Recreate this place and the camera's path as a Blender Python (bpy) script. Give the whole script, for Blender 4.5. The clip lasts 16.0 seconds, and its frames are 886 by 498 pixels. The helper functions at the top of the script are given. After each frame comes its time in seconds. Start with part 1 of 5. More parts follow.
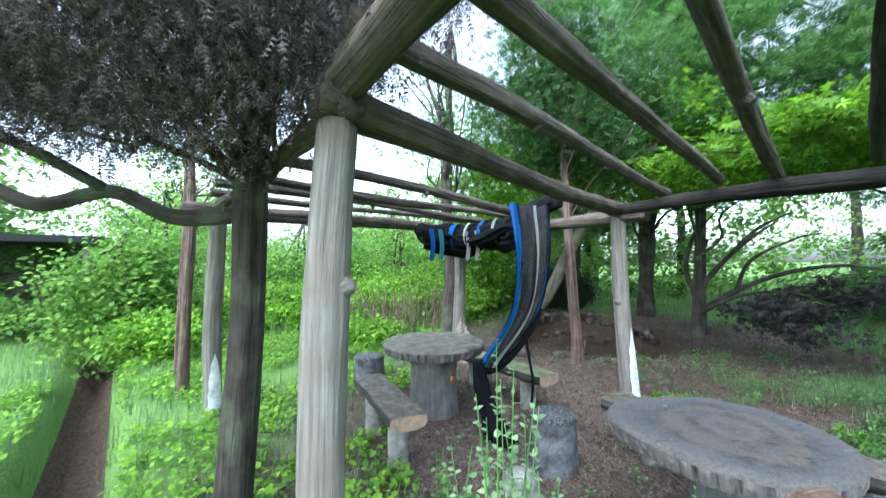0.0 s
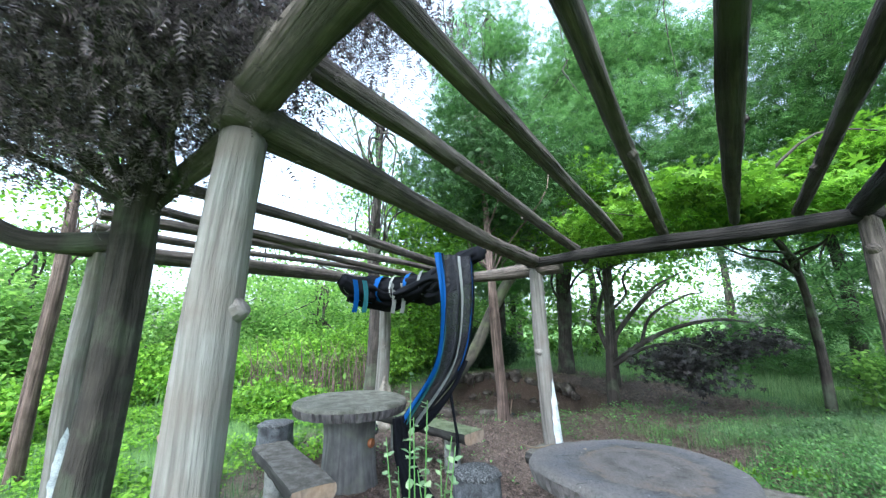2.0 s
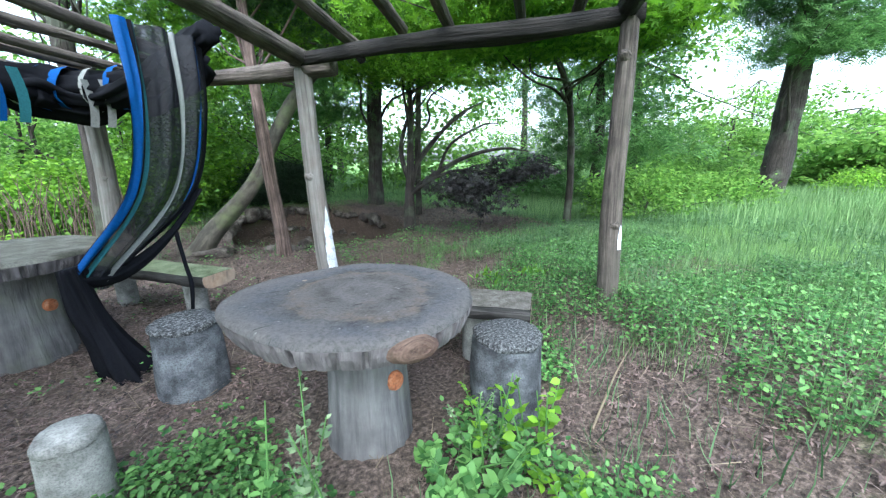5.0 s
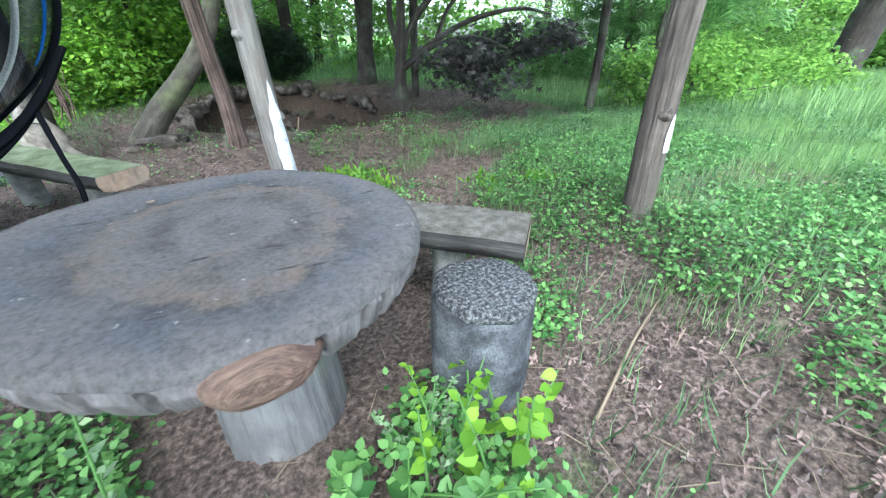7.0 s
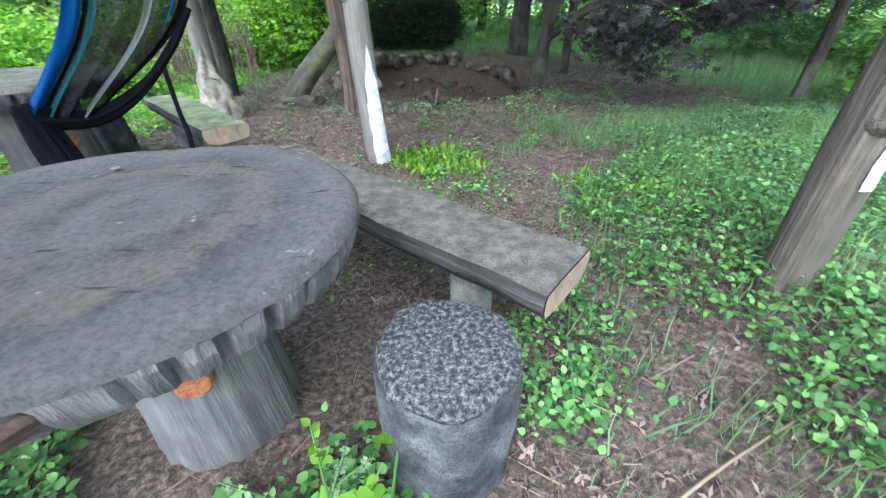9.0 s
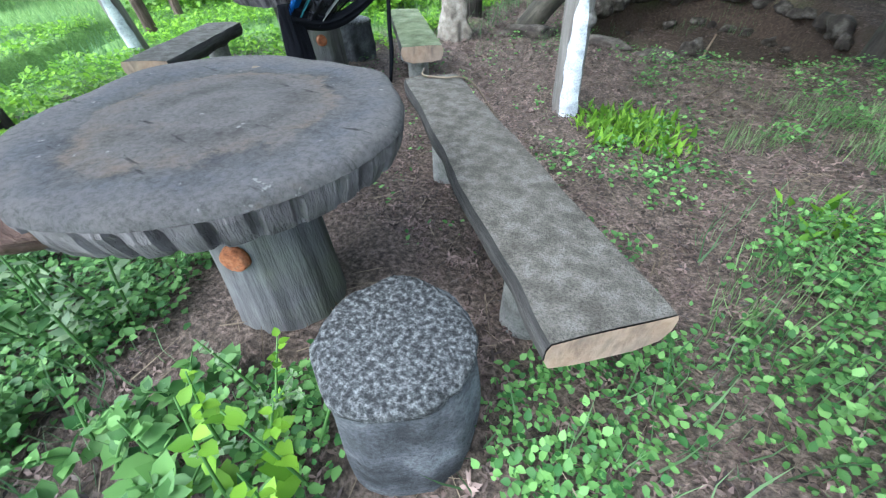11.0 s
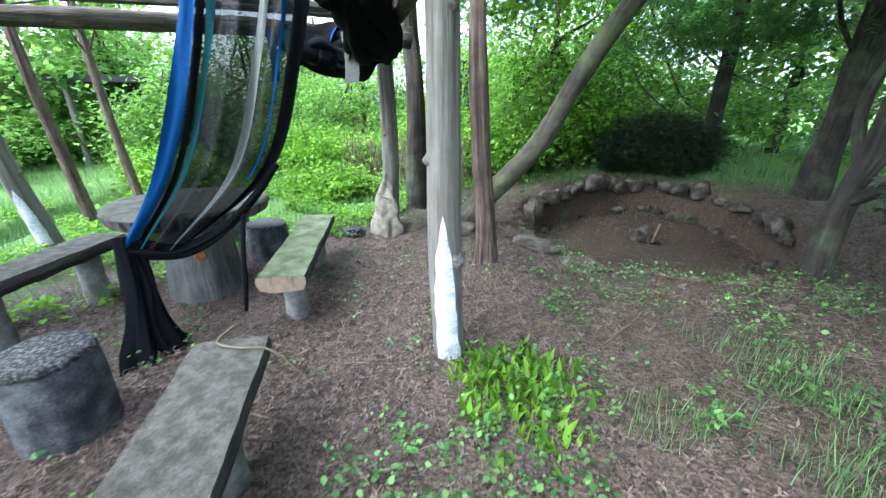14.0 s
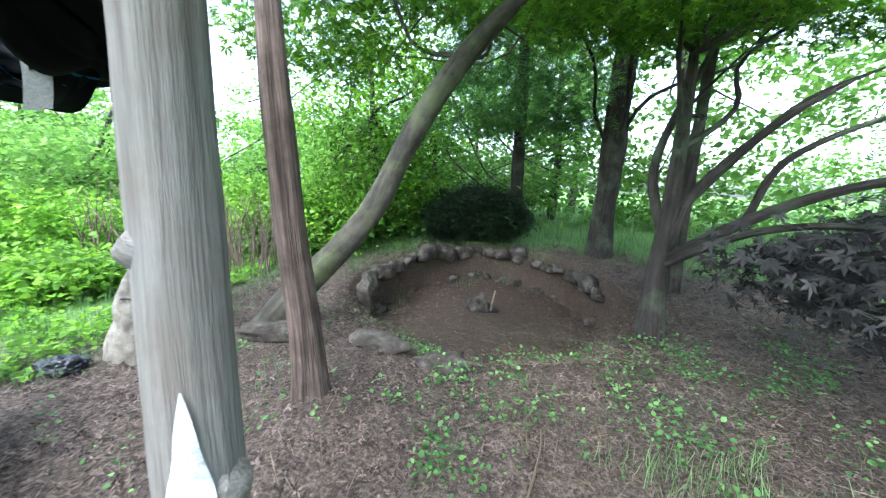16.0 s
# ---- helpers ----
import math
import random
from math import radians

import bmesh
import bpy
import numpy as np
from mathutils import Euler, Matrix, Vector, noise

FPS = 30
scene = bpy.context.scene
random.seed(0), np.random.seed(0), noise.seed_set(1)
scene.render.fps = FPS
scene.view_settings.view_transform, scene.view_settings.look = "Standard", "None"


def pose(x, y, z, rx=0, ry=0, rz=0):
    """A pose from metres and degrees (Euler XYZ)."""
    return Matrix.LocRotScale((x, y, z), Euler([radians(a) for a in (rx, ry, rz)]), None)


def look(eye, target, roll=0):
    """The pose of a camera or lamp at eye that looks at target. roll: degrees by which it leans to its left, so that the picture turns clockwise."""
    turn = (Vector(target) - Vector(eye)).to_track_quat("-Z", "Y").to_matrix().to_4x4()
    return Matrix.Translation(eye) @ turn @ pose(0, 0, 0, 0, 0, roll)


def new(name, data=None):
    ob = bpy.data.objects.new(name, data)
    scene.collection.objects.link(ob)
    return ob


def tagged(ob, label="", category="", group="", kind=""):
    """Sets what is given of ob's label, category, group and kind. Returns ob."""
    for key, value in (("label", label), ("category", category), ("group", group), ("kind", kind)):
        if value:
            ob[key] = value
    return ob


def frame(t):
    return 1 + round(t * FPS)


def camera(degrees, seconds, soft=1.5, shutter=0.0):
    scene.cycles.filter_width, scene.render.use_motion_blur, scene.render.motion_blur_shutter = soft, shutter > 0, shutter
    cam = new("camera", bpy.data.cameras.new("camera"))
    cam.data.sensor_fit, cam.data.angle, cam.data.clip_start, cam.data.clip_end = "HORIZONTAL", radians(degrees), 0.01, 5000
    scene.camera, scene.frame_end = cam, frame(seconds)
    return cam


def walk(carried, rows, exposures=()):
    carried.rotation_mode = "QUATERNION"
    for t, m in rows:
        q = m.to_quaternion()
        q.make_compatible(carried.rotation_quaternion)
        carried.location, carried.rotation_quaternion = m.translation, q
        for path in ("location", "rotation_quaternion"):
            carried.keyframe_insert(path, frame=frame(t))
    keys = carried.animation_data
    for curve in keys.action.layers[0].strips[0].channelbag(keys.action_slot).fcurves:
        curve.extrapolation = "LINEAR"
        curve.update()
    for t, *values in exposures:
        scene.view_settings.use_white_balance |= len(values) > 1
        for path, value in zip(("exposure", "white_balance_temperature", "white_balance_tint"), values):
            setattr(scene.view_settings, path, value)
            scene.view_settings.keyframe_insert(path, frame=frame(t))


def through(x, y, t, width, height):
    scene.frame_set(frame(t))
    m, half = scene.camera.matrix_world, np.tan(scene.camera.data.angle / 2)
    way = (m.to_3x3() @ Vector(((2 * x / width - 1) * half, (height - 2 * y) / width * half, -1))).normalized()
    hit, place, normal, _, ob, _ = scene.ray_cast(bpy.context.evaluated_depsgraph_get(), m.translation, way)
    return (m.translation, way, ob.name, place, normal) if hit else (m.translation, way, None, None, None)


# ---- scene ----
cam = camera(100.1, 16.0, 1.2, 0.25)
PATH = [
    (0, (0.912, 0.226, 1.611), (0.769, 2.219, 1.688), -0.2),
    (0.5, (0.886, 0.219, 1.649), (0.872, 2.181, 2.036), -0.4),
    (1, (0.898, 0.236, 1.633), (0.961, 2.175, 2.116), -0.3),
    (1.5, (0.934, 0.28, 1.553), (1.062, 2.214, 2.048), -0.4),
    (2, (0.975, 0.3, 1.467), (1.204, 2.244, 1.875), -0.5),
    (2.5, (1.025, 0.313, 1.439), (1.381, 2.27, 1.648), -0.5),
    (3, (1.117, 0.303, 1.393), (1.593, 2.246, 1.414), -0.0),
    (3.5, (1.157, 0.317, 1.376), (1.835, 2.191, 1.214), -0.5),
    (4, (1.391, 0.434, 1.3), (2.281, 2.204, 1.024), 0.6),
    (4.2, (1.482, 0.518, 1.324), (2.444, 2.243, 1.01), 0.5),
    (6.3, (2.125, 1.158, 1.2), (3.082, 2.712, 0.383), 0.3),
    (6.5, (2.178, 1.217, 1.192), (3.102, 2.743, 0.289), 0.3),
    (7, (2.333, 1.313, 1.162), (3.207, 2.811, 0.165), 0.2),
    (7.5, (2.528, 1.378, 1.15), (3.294, 2.925, 0.14), 0.1),
    (8, (2.612, 1.422, 1.149), (3.186, 3.001, 0.063), -0.0),
    (8.5, (2.723, 1.477, 1.132), (3.145, 3.1, 0.042), -0.3),
    (9, (2.897, 1.523, 1.114), (3.092, 3.182, 0.013), -0.4),
    (9.5, (3.005, 1.563, 1.091), (2.887, 3.22, -0.022), -0.5),
    (9.7, (3.037, 1.599, 1.061), (2.813, 3.242, -0.058), -1.0),
    (11.8, (3.497, 1.947, 1.171), (2.618, 3.068, -0.232), -0.9),
    (12, (3.539, 2.017, 1.199), (2.643, 3.141, -0.192), -0.9),
    (12.5, (3.569, 2.276, 1.287), (2.618, 3.464, -0.011), -0.4),
    (13, (3.627, 2.478, 1.361), (2.599, 3.836, 0.312), -0.1),
    (13.5, (3.688, 2.711, 1.381), (2.669, 4.22, 0.553), -0.2),
    (14, (3.674, 2.928, 1.392), (2.726, 4.548, 0.702), 0.1),
    (14.5, (3.527, 3.192, 1.441), (2.745, 4.948, 0.886), 0.7),
    (15, (3.403, 3.417, 1.408), (2.886, 5.3, 0.98), 1.3),
    (15.5, (3.336, 3.699, 1.38), (3.023, 5.637, 0.999), 1.8),
    (16, (3.287, 3.9, 1.308), (3.163, 5.869, 0.983), 1.8),
]
walk(cam, [(t, look(eye, target, roll)) for t, eye, target, roll in PATH], [(0, 2.65, 5500, 3), (1, 2.85, 5500, 3), (2.5, 2.6, 5500, 3), (4, 2.55, 5500, 3), (7, 2.95, 5500, 3), (9.5, 2.9, 5500, 3), (12, 2.8, 5500, 3), (14, 3.0, 5500, 3), (15, 3.15, 5500, 3), (16, 3.2, 5500, 3)])

# ---------- world and light ----------
world = bpy.data.worlds.new("sky")
scene.world = world
world.use_nodes = True
wn = world.node_tree
sky = wn.nodes.new("ShaderNodeTexSky")
sky.sky_type, sky.sun_disc = "NISHITA", False
sky.sun_elevation, sky.sun_rotation = radians(52), radians(210)
sky.air_density, sky.dust_density, sky.ozone_density = 1.0, 4.0, 1.0
pale = wn.nodes.new("ShaderNodeHueSaturation")
pale.inputs["Saturation"].default_value = 0.45
wn.links.new(sky.outputs[0], pale.inputs["Color"])
wn.links.new(pale.outputs[0], wn.nodes["Background"].inputs[0])
wn.nodes["Background"].inputs[1].default_value = 0.15
sun = new("sun", bpy.data.lights.new("sun", "SUN"))
sun.data.energy, sun.data.angle, sun.data.color = 0.45, radians(70), (1.0, 0.98, 0.95)
sun.matrix_world = look((0, 0, 20), (-math.sin(radians(210)) * 20, -math.cos(radians(210)) * 20, 20 - 20 * math.tan(radians(52))))


# ---------- materials ----------
def material(name, rough=0.85):
    m = bpy.data.materials.new(name)
    m.use_nodes = True
    t = m.node_tree
    b = t.nodes["Principled BSDF"]
    b.inputs["Roughness"].default_value = rough
    b.inputs["Specular IOR Level"].default_value = 0.3
    return m, t, b


def node(t, kind, **values):
    n = t.nodes.new(kind)
    for key, v in values.items():
        n.inputs[key].default_value = v
    return n


def coords(t, attribute=None, scale=(1, 1, 1)):
    if attribute:
        src = t.nodes.new("ShaderNodeAttribute")
        src.attribute_name = attribute
        out = src.outputs["Vector"]
    else:
        src = t.nodes.new("ShaderNodeNewGeometry")
        out = src.outputs["Position"]
    mp = node(t, "ShaderNodeMapping", Scale=scale)
    t.links.new(out, mp.inputs["Vector"])
    return mp.outputs[0]


def ramp(t, fac, stops):
    r = t.nodes.new("ShaderNodeValToRGB")
    els = r.color_ramp.elements
    while len(els) < len(stops):
        els.new(0.5)
    for e, (p, c) in zip(els, stops):
        e.position, e.color = p, (*c, 1)
    t.links.new(fac, r.inputs[0])
    return r.outputs[0]


def mix(t, fac, a, b, blend="MIX"):
    m = t.nodes.new("ShaderNodeMix")
    m.data_type, m.blend_type = "RGBA", blend
    if isinstance(fac, float):
        m.inputs[0].default_value = fac
    else:
        t.links.new(fac, m.inputs[0])
    for k, v in ((6, a), (7, b)):
        if isinstance(v, tuple):
            m.inputs[k].default_value = (*v, 1)
        else:
            t.links.new(v, m.inputs[k])
    return m.outputs[2]


def bump(t, b, height, strength, distance):
    n = node(t, "ShaderNodeBump", Strength=strength, Distance=distance)
    t.links.new(height, n.inputs["Height"])
    t.links.new(n.outputs[0], b.inputs["Normal"])


def noise_out(t, vec, scale, detail=6, rough=0.6):
    n = node(t, "ShaderNodeTexNoise", Scale=scale, Detail=detail, Roughness=rough)
    t.links.new(vec, n.inputs["Vector"])
    return n.outputs[0]


def wood(name, dark, light, stretch=0.07, scale=40, strength=0.6, moss=None, stain=None, rough=0.9):
    m, t, b = material(name, rough)
    v = coords(t, "grain", (1, 1, stretch))
    fine = noise_out(t, v, scale, 8, 0.65)
    col = ramp(t, fine, [(0.3, dark), (0.5, tuple((p + q) / 2 for p, q in zip(dark, light))), (0.68, light)])
    w = coords(t, None)
    cracks = noise_out(t, coords(t, "grain", (1, 1, stretch * 0.35)), scale * 0.9, 5, 0.6)
    col = mix(t, ramp(t, cracks, [(0.34, (0.5, 0.5, 0.5)), (0.48, (1, 1, 1))]), (0, 0, 0), col)
    blotch = noise_out(t, w, 5, 5)
    col = mix(t, ramp(t, blotch, [(0.35, (0, 0, 0)), (0.7, (0.7, 0.7, 0.7))]), col, stain or tuple(c * 0.55 for c in dark))
    if moss:
        patch = noise_out(t, w, 2.2, 4)
        col = mix(t, ramp(t, patch, [(0.5, (0, 0, 0)), (0.68, (0.75, 0.75, 0.75))]), col, moss)
    t.links.new(col, b.inputs["Base Color"])
    both = t.nodes.new("ShaderNodeMath")
    both.operation = "ADD"
    t.links.new(fine, both.inputs[0])
    t.links.new(cracks, both.inputs[1])
    bump(t, b, both.outputs[0], strength, 0.028)
    return m


def mottled(name, a, c, d, scale=9, fine=120, strength=0.5, rough=0.92, low=0.35, high=0.65, pits=0.5):
    m, t, b = material(name, rough)
    v = coords(t, None)
    big, small = noise_out(t, v, scale, 6), noise_out(t, v, fine, 6, 0.7)
    col = ramp(t, big, [(low, a), (0.5, c), (high, d)])
    col = mix(t, ramp(t, small, [(0.35, (pits, pits, pits)), (0.6, (1.1, 1.1, 1.1))]), (0, 0, 0), col)
    t.links.new(col, b.inputs["Base Color"])
    bump(t, b, small, strength, 0.008)
    return m


def leaf_material(name, dark, light, through=0.35, far=None):
    m, t, b = material(name, 0.55)
    g = t.nodes.new("ShaderNodeNewGeometry")
    col = ramp(t, g.outputs["Random Per Island"], [(0.0, dark), (0.6, tuple((p + q) / 2 for p, q in zip(dark, light))), (1.0, light)])
    w = noise_out(t, coords(t, None), 0.7, 3)
    col = mix(t, ramp(t, w, [(0.35, (0.62, 0.66, 0.6)), (0.65, (1.1, 1.1, 1.0))]), (0, 0, 0), col)
    t.links.new(col, b.inputs["Base Color"])
    tr = t.nodes.new("ShaderNodeBsdfTranslucent")
    t.links.new(col, tr.inputs[0])
    ms = t.nodes.new("ShaderNodeMixShader")
    ms.inputs[0].default_value = through
    t.links.new(b.outputs[0], ms.inputs[1])
    t.links.new(tr.outputs[0], ms.inputs[2])
    t.links.new(ms.outputs[0], t.nodes["Material Output"].inputs[0])
    return m


POST = wood("weathered_log", (0.115, 0.108, 0.10), (0.235, 0.225, 0.21), 0.07, 30, 0.7, None, (0.125, 0.10, 0.085))
POST_DARK = wood("dark_log", (0.018, 0.014, 0.012), (0.085, 0.066, 0.054), 0.06, 48, 1.0, (0.055, 0.055, 0.035))
BEAM = wood("beam_log", (0.035, 0.028, 0.024), (0.185, 0.155, 0.132), 0.06, 46, 1.0, (0.085, 0.075, 0.06))
# canopy shade on the back beams is put into this near-black colour
BEAM_SHADED = wood("shaded_beam_log", (0.006, 0.005, 0.004), (0.022, 0.018, 0.015), 0.08, 48, 1.0)
BARK = wood("grey_bark", (0.022, 0.018, 0.016), (0.08, 0.066, 0.057), 0.12, 30, 1.0, (0.10, 0.12, 0.08))
BARK_RED = wood("shredding_bark", (0.055, 0.036, 0.030), (0.27, 0.195, 0.165), 0.05, 44, 1.0)
BARK_SMOOTH = wood("smooth_bark", (0.05, 0.045, 0.035), (0.13, 0.115, 0.09), 0.4, 16, 0.4, (0.13, 0.15, 0.07))
STONE_RIM = wood("moulded_rim", (0.075, 0.066, 0.070), (0.20, 0.18, 0.185), 0.3, 30, 0.8)
STONE_LEG = wood("moulded_leg", (0.09, 0.088, 0.09), (0.19, 0.185, 0.185), 0.12, 18, 0.6, (0.13, 0.14, 0.10))
STOOL = mottled("lichen_stone", (0.026, 0.027, 0.029), (0.078, 0.081, 0.085), (0.25, 0.255, 0.26), 75, 260, 1.0, 0.95, 0.40, 0.66, 0.25)
CONCRETE = mottled("raw_concrete", (0.12, 0.12, 0.11), (0.20, 0.20, 0.19), (0.29, 0.29, 0.275), 10, 150, 0.5)
BENCH_TOP = mottled("bench_stone", (0.066, 0.059, 0.049), (0.098, 0.090, 0.077), (0.140, 0.132, 0.117), 16, 150, 1.0, low=0.38, high=0.62, pits=0.45)
TABLE_MOSS = mottled("weathered_mossy_stone", (0.066, 0.066, 0.050), (0.112, 0.110, 0.088), (0.165, 0.160, 0.138), 8, 130, 1.0, pits=0.4)
BENCH_MOSS = mottled("mossy_bench_stone", (0.07, 0.09, 0.045), (0.125, 0.15, 0.08), (0.19, 0.21, 0.14), 7, 90, 0.9)
BENCH_BARK = wood("bench_bark", (0.02, 0.019, 0.018), (0.09, 0.085, 0.08), 0.1, 26, 1.0)
CUT = wood("painted_cut", (0.20, 0.13, 0.085), (0.32, 0.235, 0.165), 1, 24, 0.3, None, (0.20, 0.165, 0.14))
ORANGE = mottled("orange_paint", (0.24, 0.085, 0.035), (0.36, 0.13, 0.055), (0.36, 0.19, 0.11), 25, 120, 0.3, 0.8)
WHITE = mottled("white_paint", (0.30, 0.31, 0.34), (0.50, 0.52, 0.56), (0.66, 0.68, 0.71), 9, 90, 0.5, 0.8, pits=0.6)
STOOL_SIDE = mottled("stool_side", (0.035, 0.037, 0.042), (0.085, 0.09, 0.10), (0.17, 0.18, 0.195), 8, 120, 1.0, pits=0.4)
BURL = wood("ringed_burl", (0.06, 0.038, 0.030), (0.17, 0.115, 0.085), 1.0, 17, 0.8, None, (0.10, 0.048, 0.04))
ROCK = mottled("field_stone", (0.028, 0.022, 0.018), (0.068, 0.055, 0.046), (0.15, 0.132, 0.115), 6, 80, 1.0)
SACK = mottled("sack_cloth", (0.13, 0.112, 0.092), (0.21, 0.185, 0.155), (0.29, 0.265, 0.23), 12, 220, 0.6)
PLASTIC, _t, _b = material("black_plastic", 0.35)
_b.inputs["Base Color"].default_value = (0.012, 0.013, 0.018, 1)
LEAF_MAPLE = leaf_material("maple_leaf", (0.06, 0.15, 0.012), (0.23, 0.44, 0.03), 0.58)
LEAF_FEATHER = leaf_material("feathery_needle", (0.06, 0.14, 0.04), (0.17, 0.33, 0.09), 0.55)
LEAF_DARK = leaf_material("dark_needle", (0.004, 0.014, 0.006), (0.024, 0.052, 0.016), 0.1)
LEAF_DEAD = leaf_material("withered_juniper", (0.045, 0.036, 0.040), (0.22, 0.175, 0.18), 0.4)
LEAF_PURPLE = leaf_material("purple_maple_leaf", (0.03, 0.028, 0.03), (0.085, 0.075, 0.075), 0.2)
LEAF_HEDGE = leaf_material("vine_leaf", (0.07, 0.18, 0.015), (0.30, 0.54, 0.05), 0.5)
LEAF_FAR = leaf_material("woodland_leaf", (0.08, 0.19, 0.03), (0.27, 0.46, 0.09), 0.58)
LEAF_CEDAR = leaf_material("cedar_spray", (0.022, 0.06, 0.018), (0.09, 0.18, 0.05), 0.35)
LEAF_HERB = leaf_material("herb_leaf", (0.038, 0.12, 0.030), (0.22, 0.42, 0.12), 0.42)
LEAF_PALE = leaf_material("mugwort_leaf", (0.12, 0.20, 0.10), (0.28, 0.38, 0.20), 0.3)
GRASS = leaf_material("grass_blade", (0.045, 0.11, 0.04), (0.20, 0.32, 0.15), 0.45)
MEADOW = leaf_material("meadow_blade", (0.08, 0.17, 0.05), (0.30, 0.44, 0.19), 0.45)
LITTER = leaf_material("dead_leaf", (0.016, 0.011, 0.010), (0.24, 0.17, 0.15), 0.12)
STRAW = leaf_material("straw", (0.10, 0.075, 0.05), (0.27, 0.215, 0.15), 0.15)


def net_material():
    m, t, b = material("shade_net", 0.6)
    v = coords(t, "grain", (1, 1, 1))
    b.inputs["Base Color"].default_value = (0.009, 0.0095, 0.012, 1)
    b.inputs["Specular IOR Level"].default_value = 0.1
    w = node(t, "ShaderNodeTexNoise", Scale=260.0, Detail=2.0)
    t.links.new(v, w.inputs["Vector"])
    a = ramp(t, w.outputs[0], [(0.40, (0.97, 0.97, 0.97)), (0.62, (0.80, 0.80, 0.80))])
    t.links.new(a, b.inputs["Alpha"])
    return m


NET = net_material()


def cloth(name, colour, rough=0.7):
    m, t, b = material(name, rough)
    b.inputs["Specular IOR Level"].default_value = 0.1
    n = noise_out(t, coords(t, None), 90, 4)
    t.links.new(ramp(t, n, [(0.3, tuple(c * 0.6 for c in colour)), (0.7, colour)]), b.inputs["Base Color"])
    bump(t, b, n, 0.3, 0.004)
    return m


NET_BLACK = cloth("net_black", (0.006, 0.0065, 0.009), 0.95)
BLUE = cloth("blue_band", (0.006, 0.055, 0.20))
TEAL = cloth("teal_band", (0.03, 0.12, 0.14))
PALE = cloth("pale_band", (0.22, 0.225, 0.215))


# ---------- mesh helpers ----------
def part(name, bm, mat, parent=None, label=""):
    me = bpy.data.meshes.new(name)
    bm.to_mesh(me)
    bm.free()
    me.materials.append(mat)
    ob = new(name, me)
    if parent:
        ob.parent = parent
    return tagged(ob, label)


def raw(name, verts, faces, mat, parent=None, smooth=False, grain=None):
    me = bpy.data.meshes.new(name)
    me.from_pydata(verts, [], faces)
    if smooth:
        me.polygons.foreach_set("use_smooth", [True] * len(me.polygons))
    if grain is not None:
        a = me.attributes.new("grain", "FLOAT_VECTOR", "POINT")
        a.data.foreach_set("vector", np.asarray(grain, float).ravel())
    me.materials.append(mat)
    ob = new(name, me)
    if parent:
        ob.parent = parent
    return ob


def thing(name, label, category, group="", at=(0, 0, 0)):
    ob = new(name)
    ob.location = at
    ob.empty_display_size = 0.1
    return tagged(ob, label, category, group)


def spline(points, steps):
    """Smooth points (x, y, z, r) by Catmull-Rom."""
    p = [np.array(q, float) for q in points]
    p = [2 * p[0] - p[1]] + p + [2 * p[-1] - p[-2]]
    out = []
    for i in range(1, len(p) - 2):
        for k in range(steps):
            s = k / steps
            out.append(0.5 * (2 * p[i] + (p[i + 1] - p[i - 1]) * s + (2 * p[i - 1] - 5 * p[i] + 4 * p[i + 1] - p[i + 2]) * s * s + (3 * p[i] - p[i - 1] - 3 * p[i + 1] + p[i + 2]) * s ** 3))
    out.append(p[-2])
    for q in out:
        q[3] = max(q[3], 0.002)
    return out


def tube(points, sides=14, steps=6, rough=0.1, grooves=0, wob=0.0, seed=0.0):
    """Vertices, faces and grain of an uneven log through points (x, y, z, r)."""
    pts = spline(points, steps)
    vs, gr, fs, n, run = [], [], [], sides, 0.0
    up0 = None
    for i, q in enumerate(pts):
        a, b = pts[max(0, i - 1)], pts[min(len(pts) - 1, i + 1)]
        d = Vector((b - a)[:3]).normalized()
        ref = up0 if up0 is not None else (Vector((1, 0, 0)) if abs(d.x) < 0.8 else Vector((0, 1, 0)))
        e1 = (ref - d * ref.dot(d)).normalized()
        up0, e2 = e1, d.cross(e1)
        if i:
            run += np.linalg.norm((q - pts[i - 1])[:3])
        r = q[3]
        off = Vector((noise.noise((seed, run * 1.5, 1)), noise.noise((seed, run * 1.5, 7)), 0)) * wob
        for k in range(n):
            w = 2 * math.pi * k / n
            c, s = math.cos(w), math.sin(w)
            f = 1 + rough * noise.noise((c * 1.3 + seed, s * 1.3, run * 1.7)) + rough * 0.6 * noise.noise((c * 4 + seed, s * 4, run * 3))
            if grooves:
                f += grooves * (noise.noise((c * 9, s * 9 + seed, run * 0.8)) - 0.1)
            v = Vector(q[:3]) + e1 * (r * f * c + off.x) + e2 * (r * f * s + off.y)
            vs.append(tuple(v))
            gr.append((c * r + seed, s * r, run))
    m = len(pts)
    for i in range(m - 1):
        for k in range(n):
            fs.append((i * n + k, i * n + (k + 1) % n, (i + 1) * n + (k + 1) % n, (i + 1) * n + k))
    for i in (0, m - 1):
        c = np.mean(vs[i * n:(i + 1) * n], axis=0)
        vs.append(tuple(c))
        gr.append((seed, 0, 0 if i == 0 else run))
        for k in range(n):
            f = (len(vs) - 1, i * n + k, i * n + (k + 1) % n)
            fs.append(f[::-1] if i == 0 else f)
    return vs, fs, gr


def log(name, points, mat, parent=None, **kw):
    vs, fs, gr = tube(points, **kw)
    return raw(name, vs, fs, mat, parent, True, gr)


